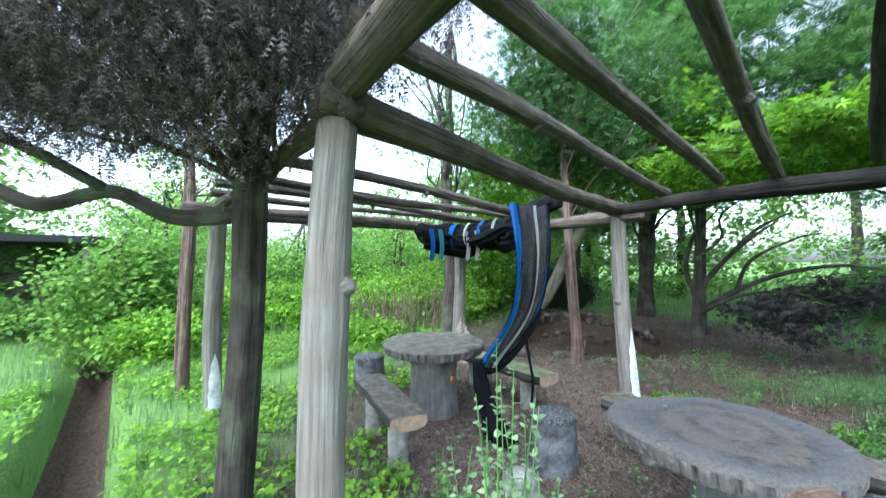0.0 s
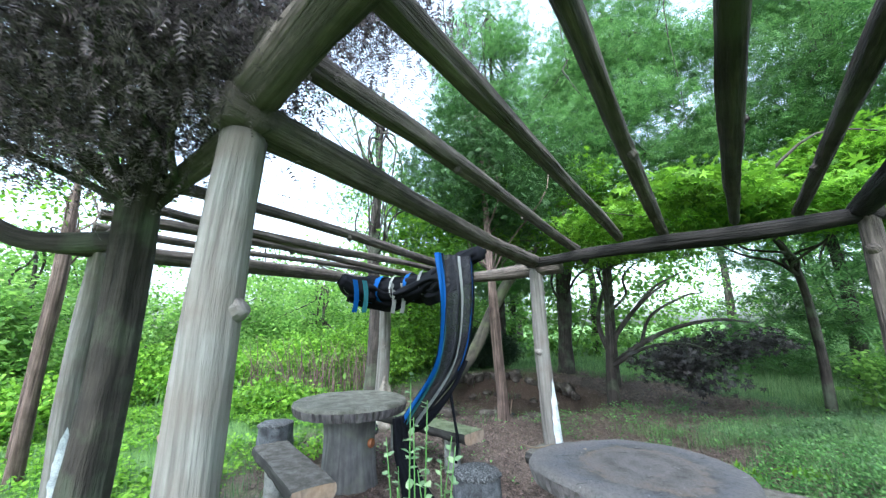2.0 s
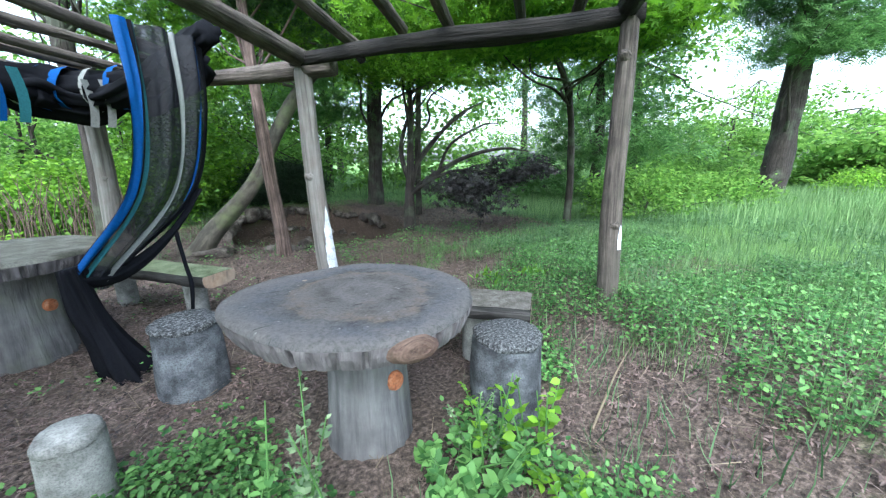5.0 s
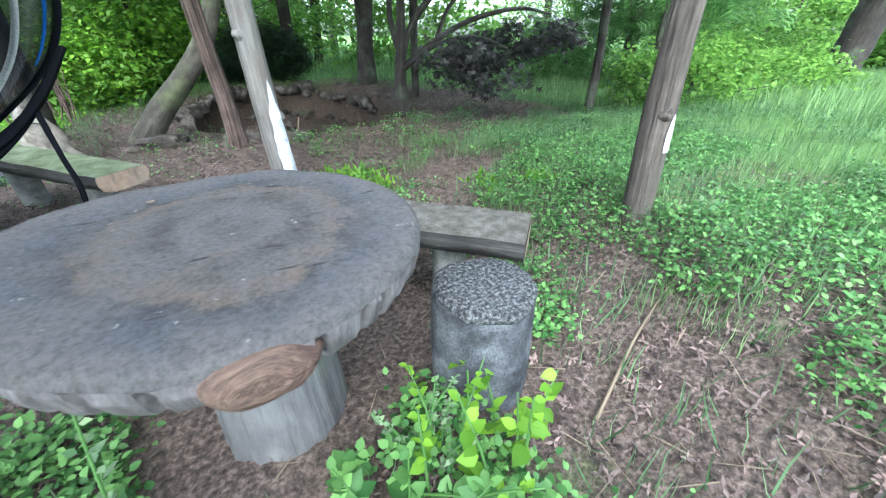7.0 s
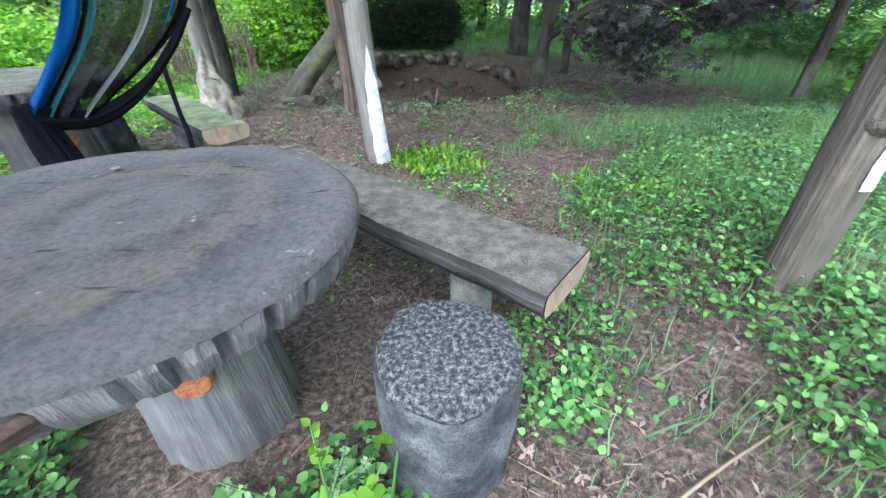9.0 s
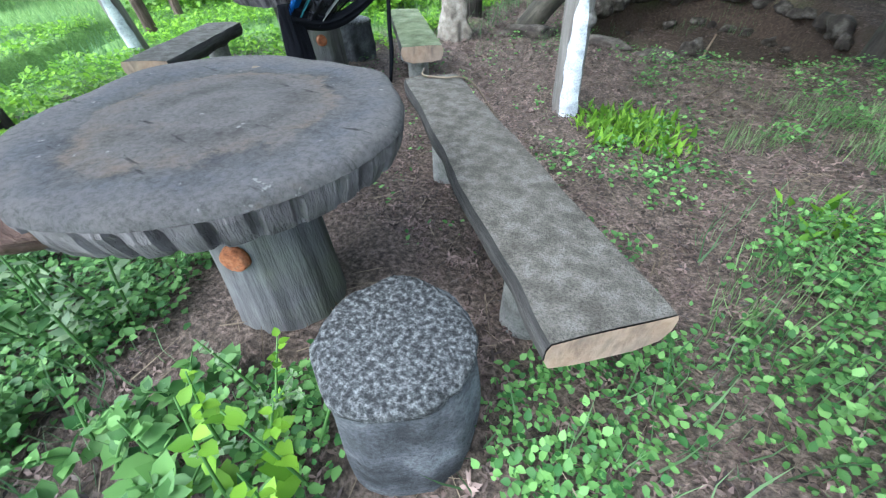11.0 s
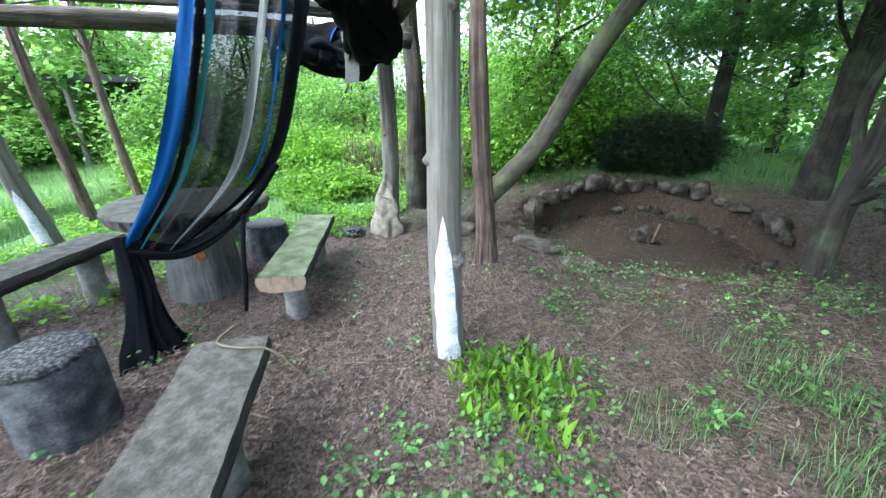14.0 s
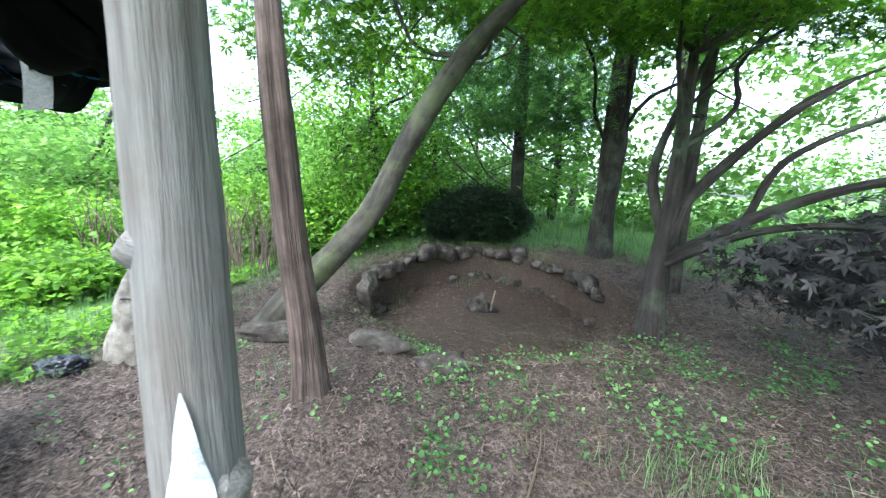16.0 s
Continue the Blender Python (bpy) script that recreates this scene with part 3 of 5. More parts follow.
# ---------- tables, benches, stools ----------
def stone_table(at, r, h, label, knot_angle, chip=None, leg_r=0.2, seed=1.0, mossy=False, bulge=None):
    gz = ground_z(*at)
    t = thing("stone_table", label, "table", "stone tables", (*at, gz))
    H = h - gz
    n, th = 300, 0.10
    def rad(k):
        w = 2 * math.pi * k / n
        ear = 0.0 if bulge is None else 0.09 * math.exp(-((w - radians(bulge)) / 0.22) ** 2) + 0.24 * math.exp(-((w - radians(bulge + 82)) / 0.55) ** 2)
        return r * (1 + ear + 0.035 * noise.noise((math.cos(w) * 1.2 + seed, math.sin(w) * 1.2, 0)) + 0.012 * noise.noise((math.cos(w) * 5, math.sin(w) * 5, seed)))
    prof = [(0.0, H + 0.004), (0.25, H + 0.004), (0.5, H + 0.002), (0.7, H - 0.002), (0.86, H), (0.955, H - 0.002), (0.985, H - 0.012), (1.0, H - 0.03)]
    rows = []
    vs, fs, gr = [], [], []
    def ring(f):
        i0 = len(vs)
        for k in range(n):
            q = f(k)
            vs.append(q)
            w = 2 * math.pi * k / n
            gr.append((math.cos(w) * r, math.sin(w) * r, q[2]))
        return i0
    tops = []
    for s, z in prof:
        def f(k, s=s, z=z):
            w, q = 2 * math.pi * k / n, rad(k) * max(s, 0.001)
            zz = z + 0.006 * noise.noise((q * math.cos(w) * 5, q * math.sin(w) * 5, seed)) * (s < 0.99)
            return (q * math.cos(w), q * math.sin(w), zz)
        tops.append(ring(f))
    for a, b in zip(tops, tops[1:]):
        for k in range(n):
            fs.append((a + k, b + k, b + (k + 1) % n, a + (k + 1) % n))
    top = raw("tabletop", vs, fs, TABLE_MOSS if mossy else TABLE_TOP, t, True, gr)
    vs, fs, gr = [], [], []
    rims = []
    gash = {}
    k = 0
    rr = random.Random(int(seed * 10))
    while k < n:
        gash[k] = rr.uniform(0.5, 1)
        gash[k + 1] = gash[k]
        k += rr.choice((6, 7, 8, 8, 10))
    for i, s in enumerate((0, 0.15, 0.4, 0.7, 1.0)):
        def f(k, s=s, i=i):
            w, q = 2 * math.pi * k / n, rad(k)
            g = gash.get(k, 0) * (0.002, 0.024, 0.030, 0.028, 0.012)[i]
            q = q * (1.0 - 0.045 * s) + 0.006 * math.sin(3.1 * s) - g + 0.005 * noise.noise((w * 9, s * 3, seed))
            return (q * math.cos(w), q * math.sin(w), H - 0.03 - (th - 0.02) * s)
        rims.append(ring(f))
    def under(k):
        w, q = 2 * math.pi * k / n, 0.15
        return (q * math.cos(w), q * math.sin(w), H - th - 0.01)
    rims.append(ring(under))
    for a, b in zip(rims, rims[1:]):
        for k in range(n):
            fs.append((a + k, b + k, b + (k + 1) % n, a + (k + 1) % n))
    rim = raw("rim", vs, fs, STONE_RIM, top, False, gr)
    leg = log("leg", [(0, 0, -0.08, leg_r * 1.12), (0, 0, H * 0.3, leg_r), (0, 0, H * 0.65, leg_r * 0.95), (0, 0, H - th + 0.03, leg_r * 1.05)], STONE_LEG, t, sides=44, steps=6, rough=0.05, grooves=0.10, seed=seed)
    a = radians(knot_angle)
    c, s = math.cos(a), math.sin(a)
    kn = log("painted_knot", [(c * leg_r * 0.9, s * leg_r * 0.9, H * 0.48, 0.045), (c * leg_r * 1.03, s * leg_r * 1.03, H * 0.48, 0.040), (c * leg_r * 1.05, s * leg_r * 1.05, H * 0.48, 0.030)], ORANGE, leg, sides=16, steps=3, rough=0.08)
    tagged(kn, "round knot painted orange")
    if chip is not None:
        a, rows, cols = radians(chip), 9, 36
        vs, fs, gr = [(0.052, 0.0, 0.0)], [], [(0.0, 0.0, 0.0)]
        for i in range(1, rows + 1):
            q = i / rows
            for k in range(cols):
                w = 2 * math.pi * k / cols
                f = q * (1 + 0.10 * noise.noise((math.cos(w) * 1.5, math.sin(w) * 1.5, 4)))
                out = 0.052 * (1 - q ** 4) - 0.02 * (q == 1) + 0.004 * math.sin(q * 19) + 0.006 * noise.noise((math.cos(w) * 3, math.sin(w) * 3, q * 4))
                u, v = 0.105 * f * math.cos(w), 0.050 * f * math.sin(w)
                vs.append((out - u * u / r * 0.5, u, v))
                gr.append((q * 0.5 + 0.02 * math.sin(3 * w), 0.0, 0.1 * w))
        for k in range(cols):
            fs.append((0, 1 + k, 1 + (k + 1) % cols))
        for i in range(rows - 1):
            for k in range(cols):
                p, o = 1 + i * cols + k, 1 + i * cols + (k + 1) % cols
                fs.append((p, p + cols, o + cols, o))
        burl = raw("cut_burl", vs, fs, BURL, top, True, gr)
        burl.location = (rad(int(chip / 360 * n) % n) * 0.985 * math.cos(a), rad(int(chip / 360 * n) % n) * 0.985 * math.sin(a), H - 0.058)
        burl.rotation_euler = (0, radians(-14), a)
        tagged(burl, "rusty brown cut burl with growth rings")
    return t


def table_top_material():
    m, t, b = material("ringed_table_top", 0.9)
    b.inputs["Specular IOR Level"].default_value = 0.2
    p = coords(t, "grain", (1, 1, 1))
    w = coords(t, None)
    tc = t.nodes.new("ShaderNodeTexCoord")
    flat = node(t, "ShaderNodeMapping", Scale=(1, 1, 0))
    t.links.new(tc.outputs["Object"], flat.inputs["Vector"])
    n1, n2 = noise_out(t, w, 9, 8, 0.68), noise_out(t, w, 70, 10, 0.85)
    warp = node(t, "ShaderNodeVectorMath")
    warp.operation = "LENGTH"
    t.links.new(flat.outputs[0], warp.inputs[0])
    wide = t.nodes.new("ShaderNodeMath")
    wide.operation = "MULTIPLY_ADD"
    t.links.new(noise_out(t, w, 3.4, 9, 0.68), wide.inputs[0])
    wide.inputs[1].default_value = 0.42
    t.links.new(warp.outputs["Value"], wide.inputs[2])
    slate, tan_c, brown = (0.076, 0.079, 0.090), (0.110, 0.088, 0.070), (0.060, 0.055, 0.053)
    rings = ramp(t, wide.outputs[0], [(0.22, brown), (0.31, (0.105, 0.098, 0.094)), (0.38, (0.050, 0.045, 0.044)), (0.46, (0.092, 0.084, 0.078)), (0.515, tan_c), (0.54, (0.044, 0.044, 0.048)), (0.61, slate), (0.72, (0.115, 0.108, 0.106))])
    col = mix(t, ramp(t, n1, [(0.38, (0, 0, 0)), (0.60, (0.75, 0.75, 0.75))]), rings, (0.098, 0.094, 0.094))
    col = mix(t, ramp(t, n2, [(0.38, (0.5, 0.5, 0.5)), (0.6, (1.1, 1.1, 1.1))]), (0, 0, 0), col)
    spots = noise_out(t, w, 26, 3)
    col = mix(t, ramp(t, spots, [(0.68, (0, 0, 0)), (0.72, (0.5, 0.5, 0.5))]), col, (0.27, 0.27, 0.26))
    tan = noise_out(t, w, 3.1, 5, 0.65)
    col = mix(t, ramp(t, tan, [(0.60, (0, 0, 0)), (0.70, (0.5, 0.5, 0.5))]), col, (0.13, 0.095, 0.07))
    gouge = node(t, "ShaderNodeMapping", Scale=(3, 14, 1), Rotation=(0, 0, 0.5))
    t.links.new(w, gouge.inputs["Vector"])
    dents = noise_out(t, gouge.outputs[0], 2.4, 3)
    col = mix(t, ramp(t, dents, [(0.28, (0.25, 0.25, 0.25)), (0.36, (1, 1, 1))]), (0, 0, 0), col)
    t.links.new(col, b.inputs["Base Color"])
    bump(t, b, n2, 1.0, 0.008)
    return m


TABLE_TOP = table_top_material()
stone_table((2.29, 2.34), 0.495, 0.725, "round grey stone table moulded like a tree slice", -68, -90, 0.19, 1.0, bulge=70)
stone_table((0.50, 4.40), 0.56, 0.75, "round mossy stone table on a log-shaped leg", -28, None, 0.26, 2.0, True)


def bench(a, b, h, width, top_mat, label, seed=1.0, legs=(0.2, 0.8)):
    """A seat like a split log from the middle of one end to the other."""
    a, b = np.array(a, float), np.array(b, float)
    ln = np.linalg.norm(b - a)
    gz = min(ground_z(*a), ground_z(*b))
    t = thing("stone_bench", label, "bench", "stone benches", (*((a + b) / 2), gz))
    t.rotation_euler = (0, 0, math.atan2(*(b - a)[::-1]))
    H, th, n = h - gz, 0.10, 40
    prof = [(-0.5, 0), (-0.25, 0.004), (0, 0.005), (0.25, 0.004), (0.5, 0), (0.53, -0.02), (0.53, -0.055), (0.47, -0.09), (0.25, -0.105), (-0.25, -0.105), (-0.47, -0.09), (-0.53, -0.055), (-0.53, -0.02)]
    def at(i, j):
        s = i / n
        y, z = prof[j]
        e = 1 + 0.10 * noise.noise((s * ln * 2.5, math.copysign(1, y) * 3, seed)) + 0.05 * noise.noise((s * ln * 8, y * 4, seed))
        return (-ln / 2 + ln * s, y * width * e, H + z + 0.006 * noise.noise((s * ln * 4, y * 3, seed)) + (0.012 * noise.noise((s * ln * 7, j, seed)) if j > 4 else 0))
    def strip(name, js, mat, close=False):
        vs, fs, gr = [], [], []
        for i in range(n + 1):
            for j in js:
                v = at(i, j)
                vs.append(v)
                gr.append((v[1], v[2], v[0]))
        m = len(js)
        for i in range(n):
            for j in range(m - 1):
                k = i * m + j
                fs.append((k, k + m, k + m + 1, k + 1))
        return raw(name, vs, fs, mat, t, True, gr)
    strip("seat", [0, 1, 2, 3, 4], top_mat)
    tagged(strip("bark_edge", [4, 5, 6, 7, 8, 9, 10, 11, 12, 0], BENCH_BARK), "dark bark-textured edge")
    for i in (0, n):
        x = 0.004 if i else -0.004
        vs = [(q[0] + x, q[1], q[2]) for q in (at(i, j) for j in range(len(prof)))]
        o = raw("end_face", vs, [tuple(range(len(prof)))[:: -1 if i == 0 else 1]], CUT, t, False, [(v[0], v[1], v[2]) for v in vs])
        tagged(o, "cut end painted like bare wood")
    for s in legs:
        x = -ln / 2 + ln * s
        log("leg", [(x, 0, -0.06, 0.085), (x, 0, H * 0.5, 0.082), (x, 0, H - 0.095, 0.09)], CONCRETE, t, sides=18, steps=4, rough=0.05, grooves=0.04, seed=s)
    return t


bench((0.45, 3.03), (-0.14, 4.03), 0.46, 0.28, BENCH_TOP, "grey split-log stone bench with pale ends", 1.0)
bench((1.735, 4.235), (0.79, 5.40), 0.43, 0.285, BENCH_MOSS, "moss-green split-log stone bench with pale ends", 2.0)
bench((3.385, 2.375), (2.145, 3.675), 0.435, 0.305, BENCH_TOP, "long grey split-log stone bench beside a table", 3.0)


def stool(at, r, h, mat, label, seed=1.0):
    gz = ground_z(*at)
    t = thing("stone_stool", label, "stool", "stone stools", (*at, gz))
    H = h - gz
    log("body", [(0, 0, -0.06, r * 1.02), (0, 0, H * 0.35, r * 1.05), (0, 0, H * 0.8, r), (0, 0, H - 0.03, r * 0.98)], STOOL_SIDE if mat is STOOL else mat, t, sides=40, steps=6, rough=0.10, grooves=0.05, seed=seed)
    log("seat", [(0, 0, H - 0.035, r * 0.99), (0, 0, H - 0.015, r * 0.985), (0, 0, H, r * 0.90)], mat, t, sides=40, steps=4, rough=0.10, grooves=0.05, seed=seed)
    return t


stool((2.975, 2.13), 0.178, 0.44, STOOL, "rough stone stump stool mottled with white lichen", 1.0)
stool((1.545, 3.21), 0.17, 0.45, STOOL, "dark stone stump stool with lichen, by the table", 2.0)
stool((1.21, 2.52), 0.105, 0.35, CONCRETE, "bare grey concrete stub among weeds", 3.0)
stool((0.33, 5.12), 0.19, 0.36, STOOL, "mossy stone stump stool by the far table", 4.0)
stool((-0.45, 5.2), 0.19, 0.38, STOOL, "dark stone stump stool by the far table", 5.0)


# ---------- shade net ----------
def sheet(name, rows, mat, parent, grain=None):
    """A cloth through rows of points; each row has the same number."""
    n = len(rows[0])
    vs = [tuple(p) for r in rows for p in r]
    fs = [(i * n + j, i * n + j + 1, (i + 1) * n + j + 1, (i + 1) * n + j) for i in range(len(rows) - 1) for j in range(n - 1)]
    return raw(name, vs, fs, mat, parent, True, grain or vs)


HANG_LEFT = spline([(1.34, 4.28, 2.26, 1), (1.37, 4.12, 1.72, 1), (1.29, 3.92, 1.12, 1), (0.99, 3.77, 0.66, 1)], 20)
HANG_RIGHT = spline([(1.87, 4.67, 2.28, 1), (1.84, 4.50, 1.68, 1), (1.67, 4.34, 1.08, 1), (1.16, 4.01, 0.60, 1)], 20)


def hang(u, s):
    """A point of the hanging strip: u across 0..1, s down 0..1."""
    i = min(59, int(s * 60))
    f = s * 60 - i
    left, right = (c[i][:3] * (1 - f) + c[i + 1][:3] * f for c in (HANG_LEFT, HANG_RIGHT))
    p = left * (1 - u) + right * u + np.array((0, 0, -0.07)) * math.sin(math.pi * u) * s ** 3
    fold = 0.034 * math.sin(u * 17 + 1.5 * s) * (1.1 - 0.6 * s) + 0.014 * math.sin(u * 41 + 5 * s) + 0.008 * math.sin(u * 73 - 9 * s)
    return p + np.array((0.6, -0.8, 0)) * fold


def net():
    t = thing("shade_net", "black shade net with blue bands slung from the rafters", "net")
    rows = [[hang(j / 44, i / 44) for j in range(45)] for i in range(45)]
    sheet("mesh_cloth", rows, NET, t)
    for u0, u1, mat, name in ((0.0, 0.13, BLUE, "blue_band"), (0.19, 0.24, TEAL, "teal_band"), (0.60, 0.67, PALE, "pale_band"), (0.90, 1.0, NET_BLACK, "hem"), (0.14, 0.18, NET_BLACK, "hem"), (0.82, 0.845, BLUE, "blue_band")):
        rows = [[hang(u0 + (u1 - u0) * j / 4, i / 44 * (0.7 if u0 == 0.82 else 1)) + np.array((0.006, -0.01, 0)) for j in range(5)] for i in range(45)]
        sheet(name, rows, mat, t)
    log("gathered_hem", [(1.70, 4.36, 1.10, 0.014), (1.56, 4.26, 0.88, 0.02), (1.38, 4.14, 0.70, 0.028), (1.16, 3.98, 0.59, 0.036), (1.00, 3.79, 0.63, 0.05)], NET_BLACK, t, sides=20, steps=10, rough=0.9, grooves=0.9, wob=0.02)
    log("trailing_end", [(0.99, 3.78, 0.70, 0.05), (1.03, 3.77, 0.46, 0.06), (1.10, 3.72, 0.22, 0.075), (1.14, 3.70, 0.06, 0.11), (1.16, 3.70, -0.02, 0.13)], NET_BLACK, t, sides=44, steps=12, rough=0.7, grooves=1.1, wob=0.03, seed=3)
    log("cord", [(1.50, 4.22, 0.82, 0.016), (1.53, 4.15, 0.56, 0.014), (1.55, 4.12, 0.40, 0.016), (1.53, 4.10, 0.2, 0.012)], NET_BLACK, t, sides=8, steps=4)
    b = thing("net_bundle", "bundled black net with blue and white bands on the rafters", "net")
    pts = [(1.92, 4.55, 2.32, 0.09), (1.72, 5.0, 2.24, 0.13), (1.5, 5.5, 2.12, 0.16), (1.22, 5.9, 2.06, 0.18), (0.85, 6.12, 2.02, 0.19), (0.52, 6.08, 2.02, 0.18), (0.32, 5.86, 2.04, 0.15), (0.16, 5.68, 2.14, 0.08)]
    log("rolled_net", pts, NET_BLACK, b, sides=28, steps=8, rough=0.4, grooves=0.4, seed=9)
    for k, (off, rr) in enumerate((((0.0, 0.0, -0.13), 0.11), ((-0.08, -0.10, -0.06), 0.10), ((0.10, 0.06, -0.10), 0.10))):
        log("hanging_fold", [(x + off[0] + 0.03 * math.sin(5 * i + k), y + off[1], z + off[2] - 0.05 * math.sin(2.3 * i + 2 * k), rr * (0.7 + 0.4 * math.sin(1.7 * i + k) ** 2)) for i, (x, y, z, r) in enumerate(pts[1:7])], NET_BLACK, b, sides=26, steps=12, rough=0.7, grooves=0.6, wob=0.06, seed=30 + k)
    for s, mat, name, w in ((0.36, PALE, "pale_band", 0.02), (0.45, BLUE, "blue_band", 0.03), (0.53, PALE, "pale_band", 0.018), (0.62, BLUE, "blue_band", 0.05), (0.70, BLUE, "blue_band", 0.035), (0.80, PALE, "pale_band", 0.016), (0.90, PALE, "pale_band", 0.014)):
        k = s * (len(pts) - 1)
        i = int(k)
        p = np.array(pts[i]) * (1 - k + i) + np.array(pts[i + 1]) * (k - i)
        rows = []
        d = np.array((-0.78, 0.62, 0))
        e = np.array((0.62, 0.78, 0))
        for j in range(15):
            a = 2 * math.pi * j / 14
            c = p[:3] + (e * math.cos(a) + np.array((0, 0, 1)) * math.sin(a)) * p[3] * 1.16
            rows.append([c - d * w + e * 0.02 * math.sin(3 * a), c + d * w])
        sheet(name, rows, mat, b)
    for x, y, mat, name in ((0.34, 5.42, BLUE, "blue_tail"), (0.46, 5.50, TEAL, "teal_tail"), (0.84, 5.86, PALE, "pale_tail"), (0.98, 5.80, PALE, "pale_tail")):
        rows = [[(x + k * 0.06 + 0.03 * math.sin(3 * s), y + 0.04 * k, 2.1 - 0.44 * s) for k in (0, 0.5, 1)] for s in np.linspace(0, 1, 6)]
        sheet(name, rows, mat, b)


net()

# ---------- trees near the pergolas ----------
G = ground_z
tree("juniper_tree", "juniper with a dark fissured trunk and withered foliage", [(-0.50, 2.36, -0.1, 0.125), (-0.45, 2.34, 0.5, 0.105), (-0.385, 2.31, 1.3, 0.095), (-0.345, 2.27, 2.05, 0.09), (-0.2, 2.1, 2.7, 0.06), (-0.1, 1.95, 3.6, 0.03)], BARK,
     [(-0.55, 2.0, 2.75, 0.95, 0.8, 0.40), (-1.5, 2.1, 2.75, 0.9, 0.8, 0.40), (0.10, 1.65, 2.62, 0.55, 0.5, 0.36), (-0.3, 1.9, 3.3, 1.1, 0.9, 0.5), (0.7, 2.1, 3.3, 0.6, 0.6, 0.4), (-1.2, 1.2, 3.0, 0.9, 0.7, 0.45), (-0.2, 1.1, 3.0, 0.6, 0.5, 0.35), (-2.4, 2.4, 2.9, 0.8, 0.7, 0.4), (0.42, 1.45, 2.62, 0.33, 0.35, 0.33), (0.35, 1.75, 2.45, 0.25, 0.28, 0.28), (-0.3, 1.95, 2.42, 0.7, 0.5, 0.26), (-1.1, 1.9, 2.45, 0.7, 0.5, 0.25), (0.75, 1.6, 3.0, 0.4, 0.4, 0.35)], 50000, 0.085, LEAF_DEAD, shape_frond(4, 0.05, 0.24), 26, 0.022, 3, 22, 0.3, clump=0.12, spread=0.9, droop=0.9, shell=0.05)
jt = bpy.data.objects["juniper_tree"]
crown("green_sprays", [(0.45, -1.15, 3.25, 0.55, 0.45, 0.25), (1.1, -0.9, 3.5, 0.5, 0.5, 0.25)], 2200, 0.08, LEAF_FEATHER, jt, shape_frond(4, 0.05, 0.28), clump=0.12, spread=0.8, droop=0.6)
log("limb", [(0.12, -0.08, 2.0, 0.05), (-0.25, -0.15, 1.98, 0.045), (-0.6, -0.2, 2.12, 0.04), (-1.0, -0.25, 2.05, 0.04), (-1.5, -0.3, 2.25, 0.03), (-2.2, -0.3, 2.2, 0.015)], BARK, jt, sides=12, steps=6, rough=0.15)
log("limb", [(-0.6, -0.2, 2.12, 0.03), (-0.9, -0.5, 2.35, 0.028), (-1.3, -0.8, 2.45, 0.02), (-1.7, -0.9, 2.7, 0.01)], BARK, jt, sides=10, steps=6, rough=0.15)
tree("cedar_tree", "slim cedar with reddish shredding bark", [(2.45, 5.75, 0.05, 0.10), (2.44, 5.74, 0.5, 0.075), (2.38, 5.7, 1.3, 0.068), (2.33, 5.7, 2.2, 0.062), (2.28, 5.75, 3.6, 0.04), (2.25, 5.8, 5.0, 0.02)], BARK_RED,
     [(2.3, 5.8, 3.9, 0.8, 0.8, 0.9), (2.2, 6.2, 4.8, 0.8, 0.8, 0.8), (2.8, 6.2, 3.3, 0.9, 0.8, 0.45), (3.2, 6.6, 4.2, 0.9, 0.8, 0.6), (1.7, 6.4, 4.2, 0.7, 0.7, 0.6)], 10000, 0.13, LEAF_CEDAR, shape_spray(), 20, 0.015, 4, 18, 0.35, clump=0.22, droop=0.4)
mt = tree("maple_tree", "small spreading maple beside the pit with purple lower leaves", [(5.02, 7.30, -0.05, 0.13), (5.04, 7.35, 0.5, 0.095), (5.15, 7.5, 1.05, 0.08), (5.2, 7.55, 1.7, 0.06), (5.3, 7.7, 2.6, 0.04), (5.3, 7.9, 3.4, 0.02)], BARK,
     [(5.2, 7.6, 3.0, 1.3, 1.2, 0.35), (4.6, 6.5, 2.9, 1.1, 0.9, 0.3), (6.0, 8.6, 3.4, 1.3, 1.2, 0.35), (7.0, 8.0, 3.3, 1.2, 1.1, 0.4), (7.8, 7.2, 3.9, 1.2, 1.1, 0.4), (6.8, 9.2, 4.4, 1.3, 1.2, 0.4)], 14000, 0.08, LEAF_MAPLE, shape_maple(5), 12, 0.03, 5, 16, 0.1, clump=0.26, spread=0.22, droop=0.2)
log("limb", [(0.1, 0.1, 0.75, 0.06), (0.6, -0.1, 1.15, 0.05), (1.2, -0.3, 1.45, 0.04), (2.0, -0.4, 1.6, 0.03), (2.8, -0.3, 1.55, 0.015)], BARK, mt, sides=12, steps=6, rough=0.12)
log("limb", [(0.1, 0.1, 0.85, 0.05), (0.35, 0.2, 1.4, 0.045), (0.9, 0.1, 2.0, 0.035), (1.6, 0.3, 2.4, 0.015)], BARK, mt, sides=12, steps=6, rough=0.12)
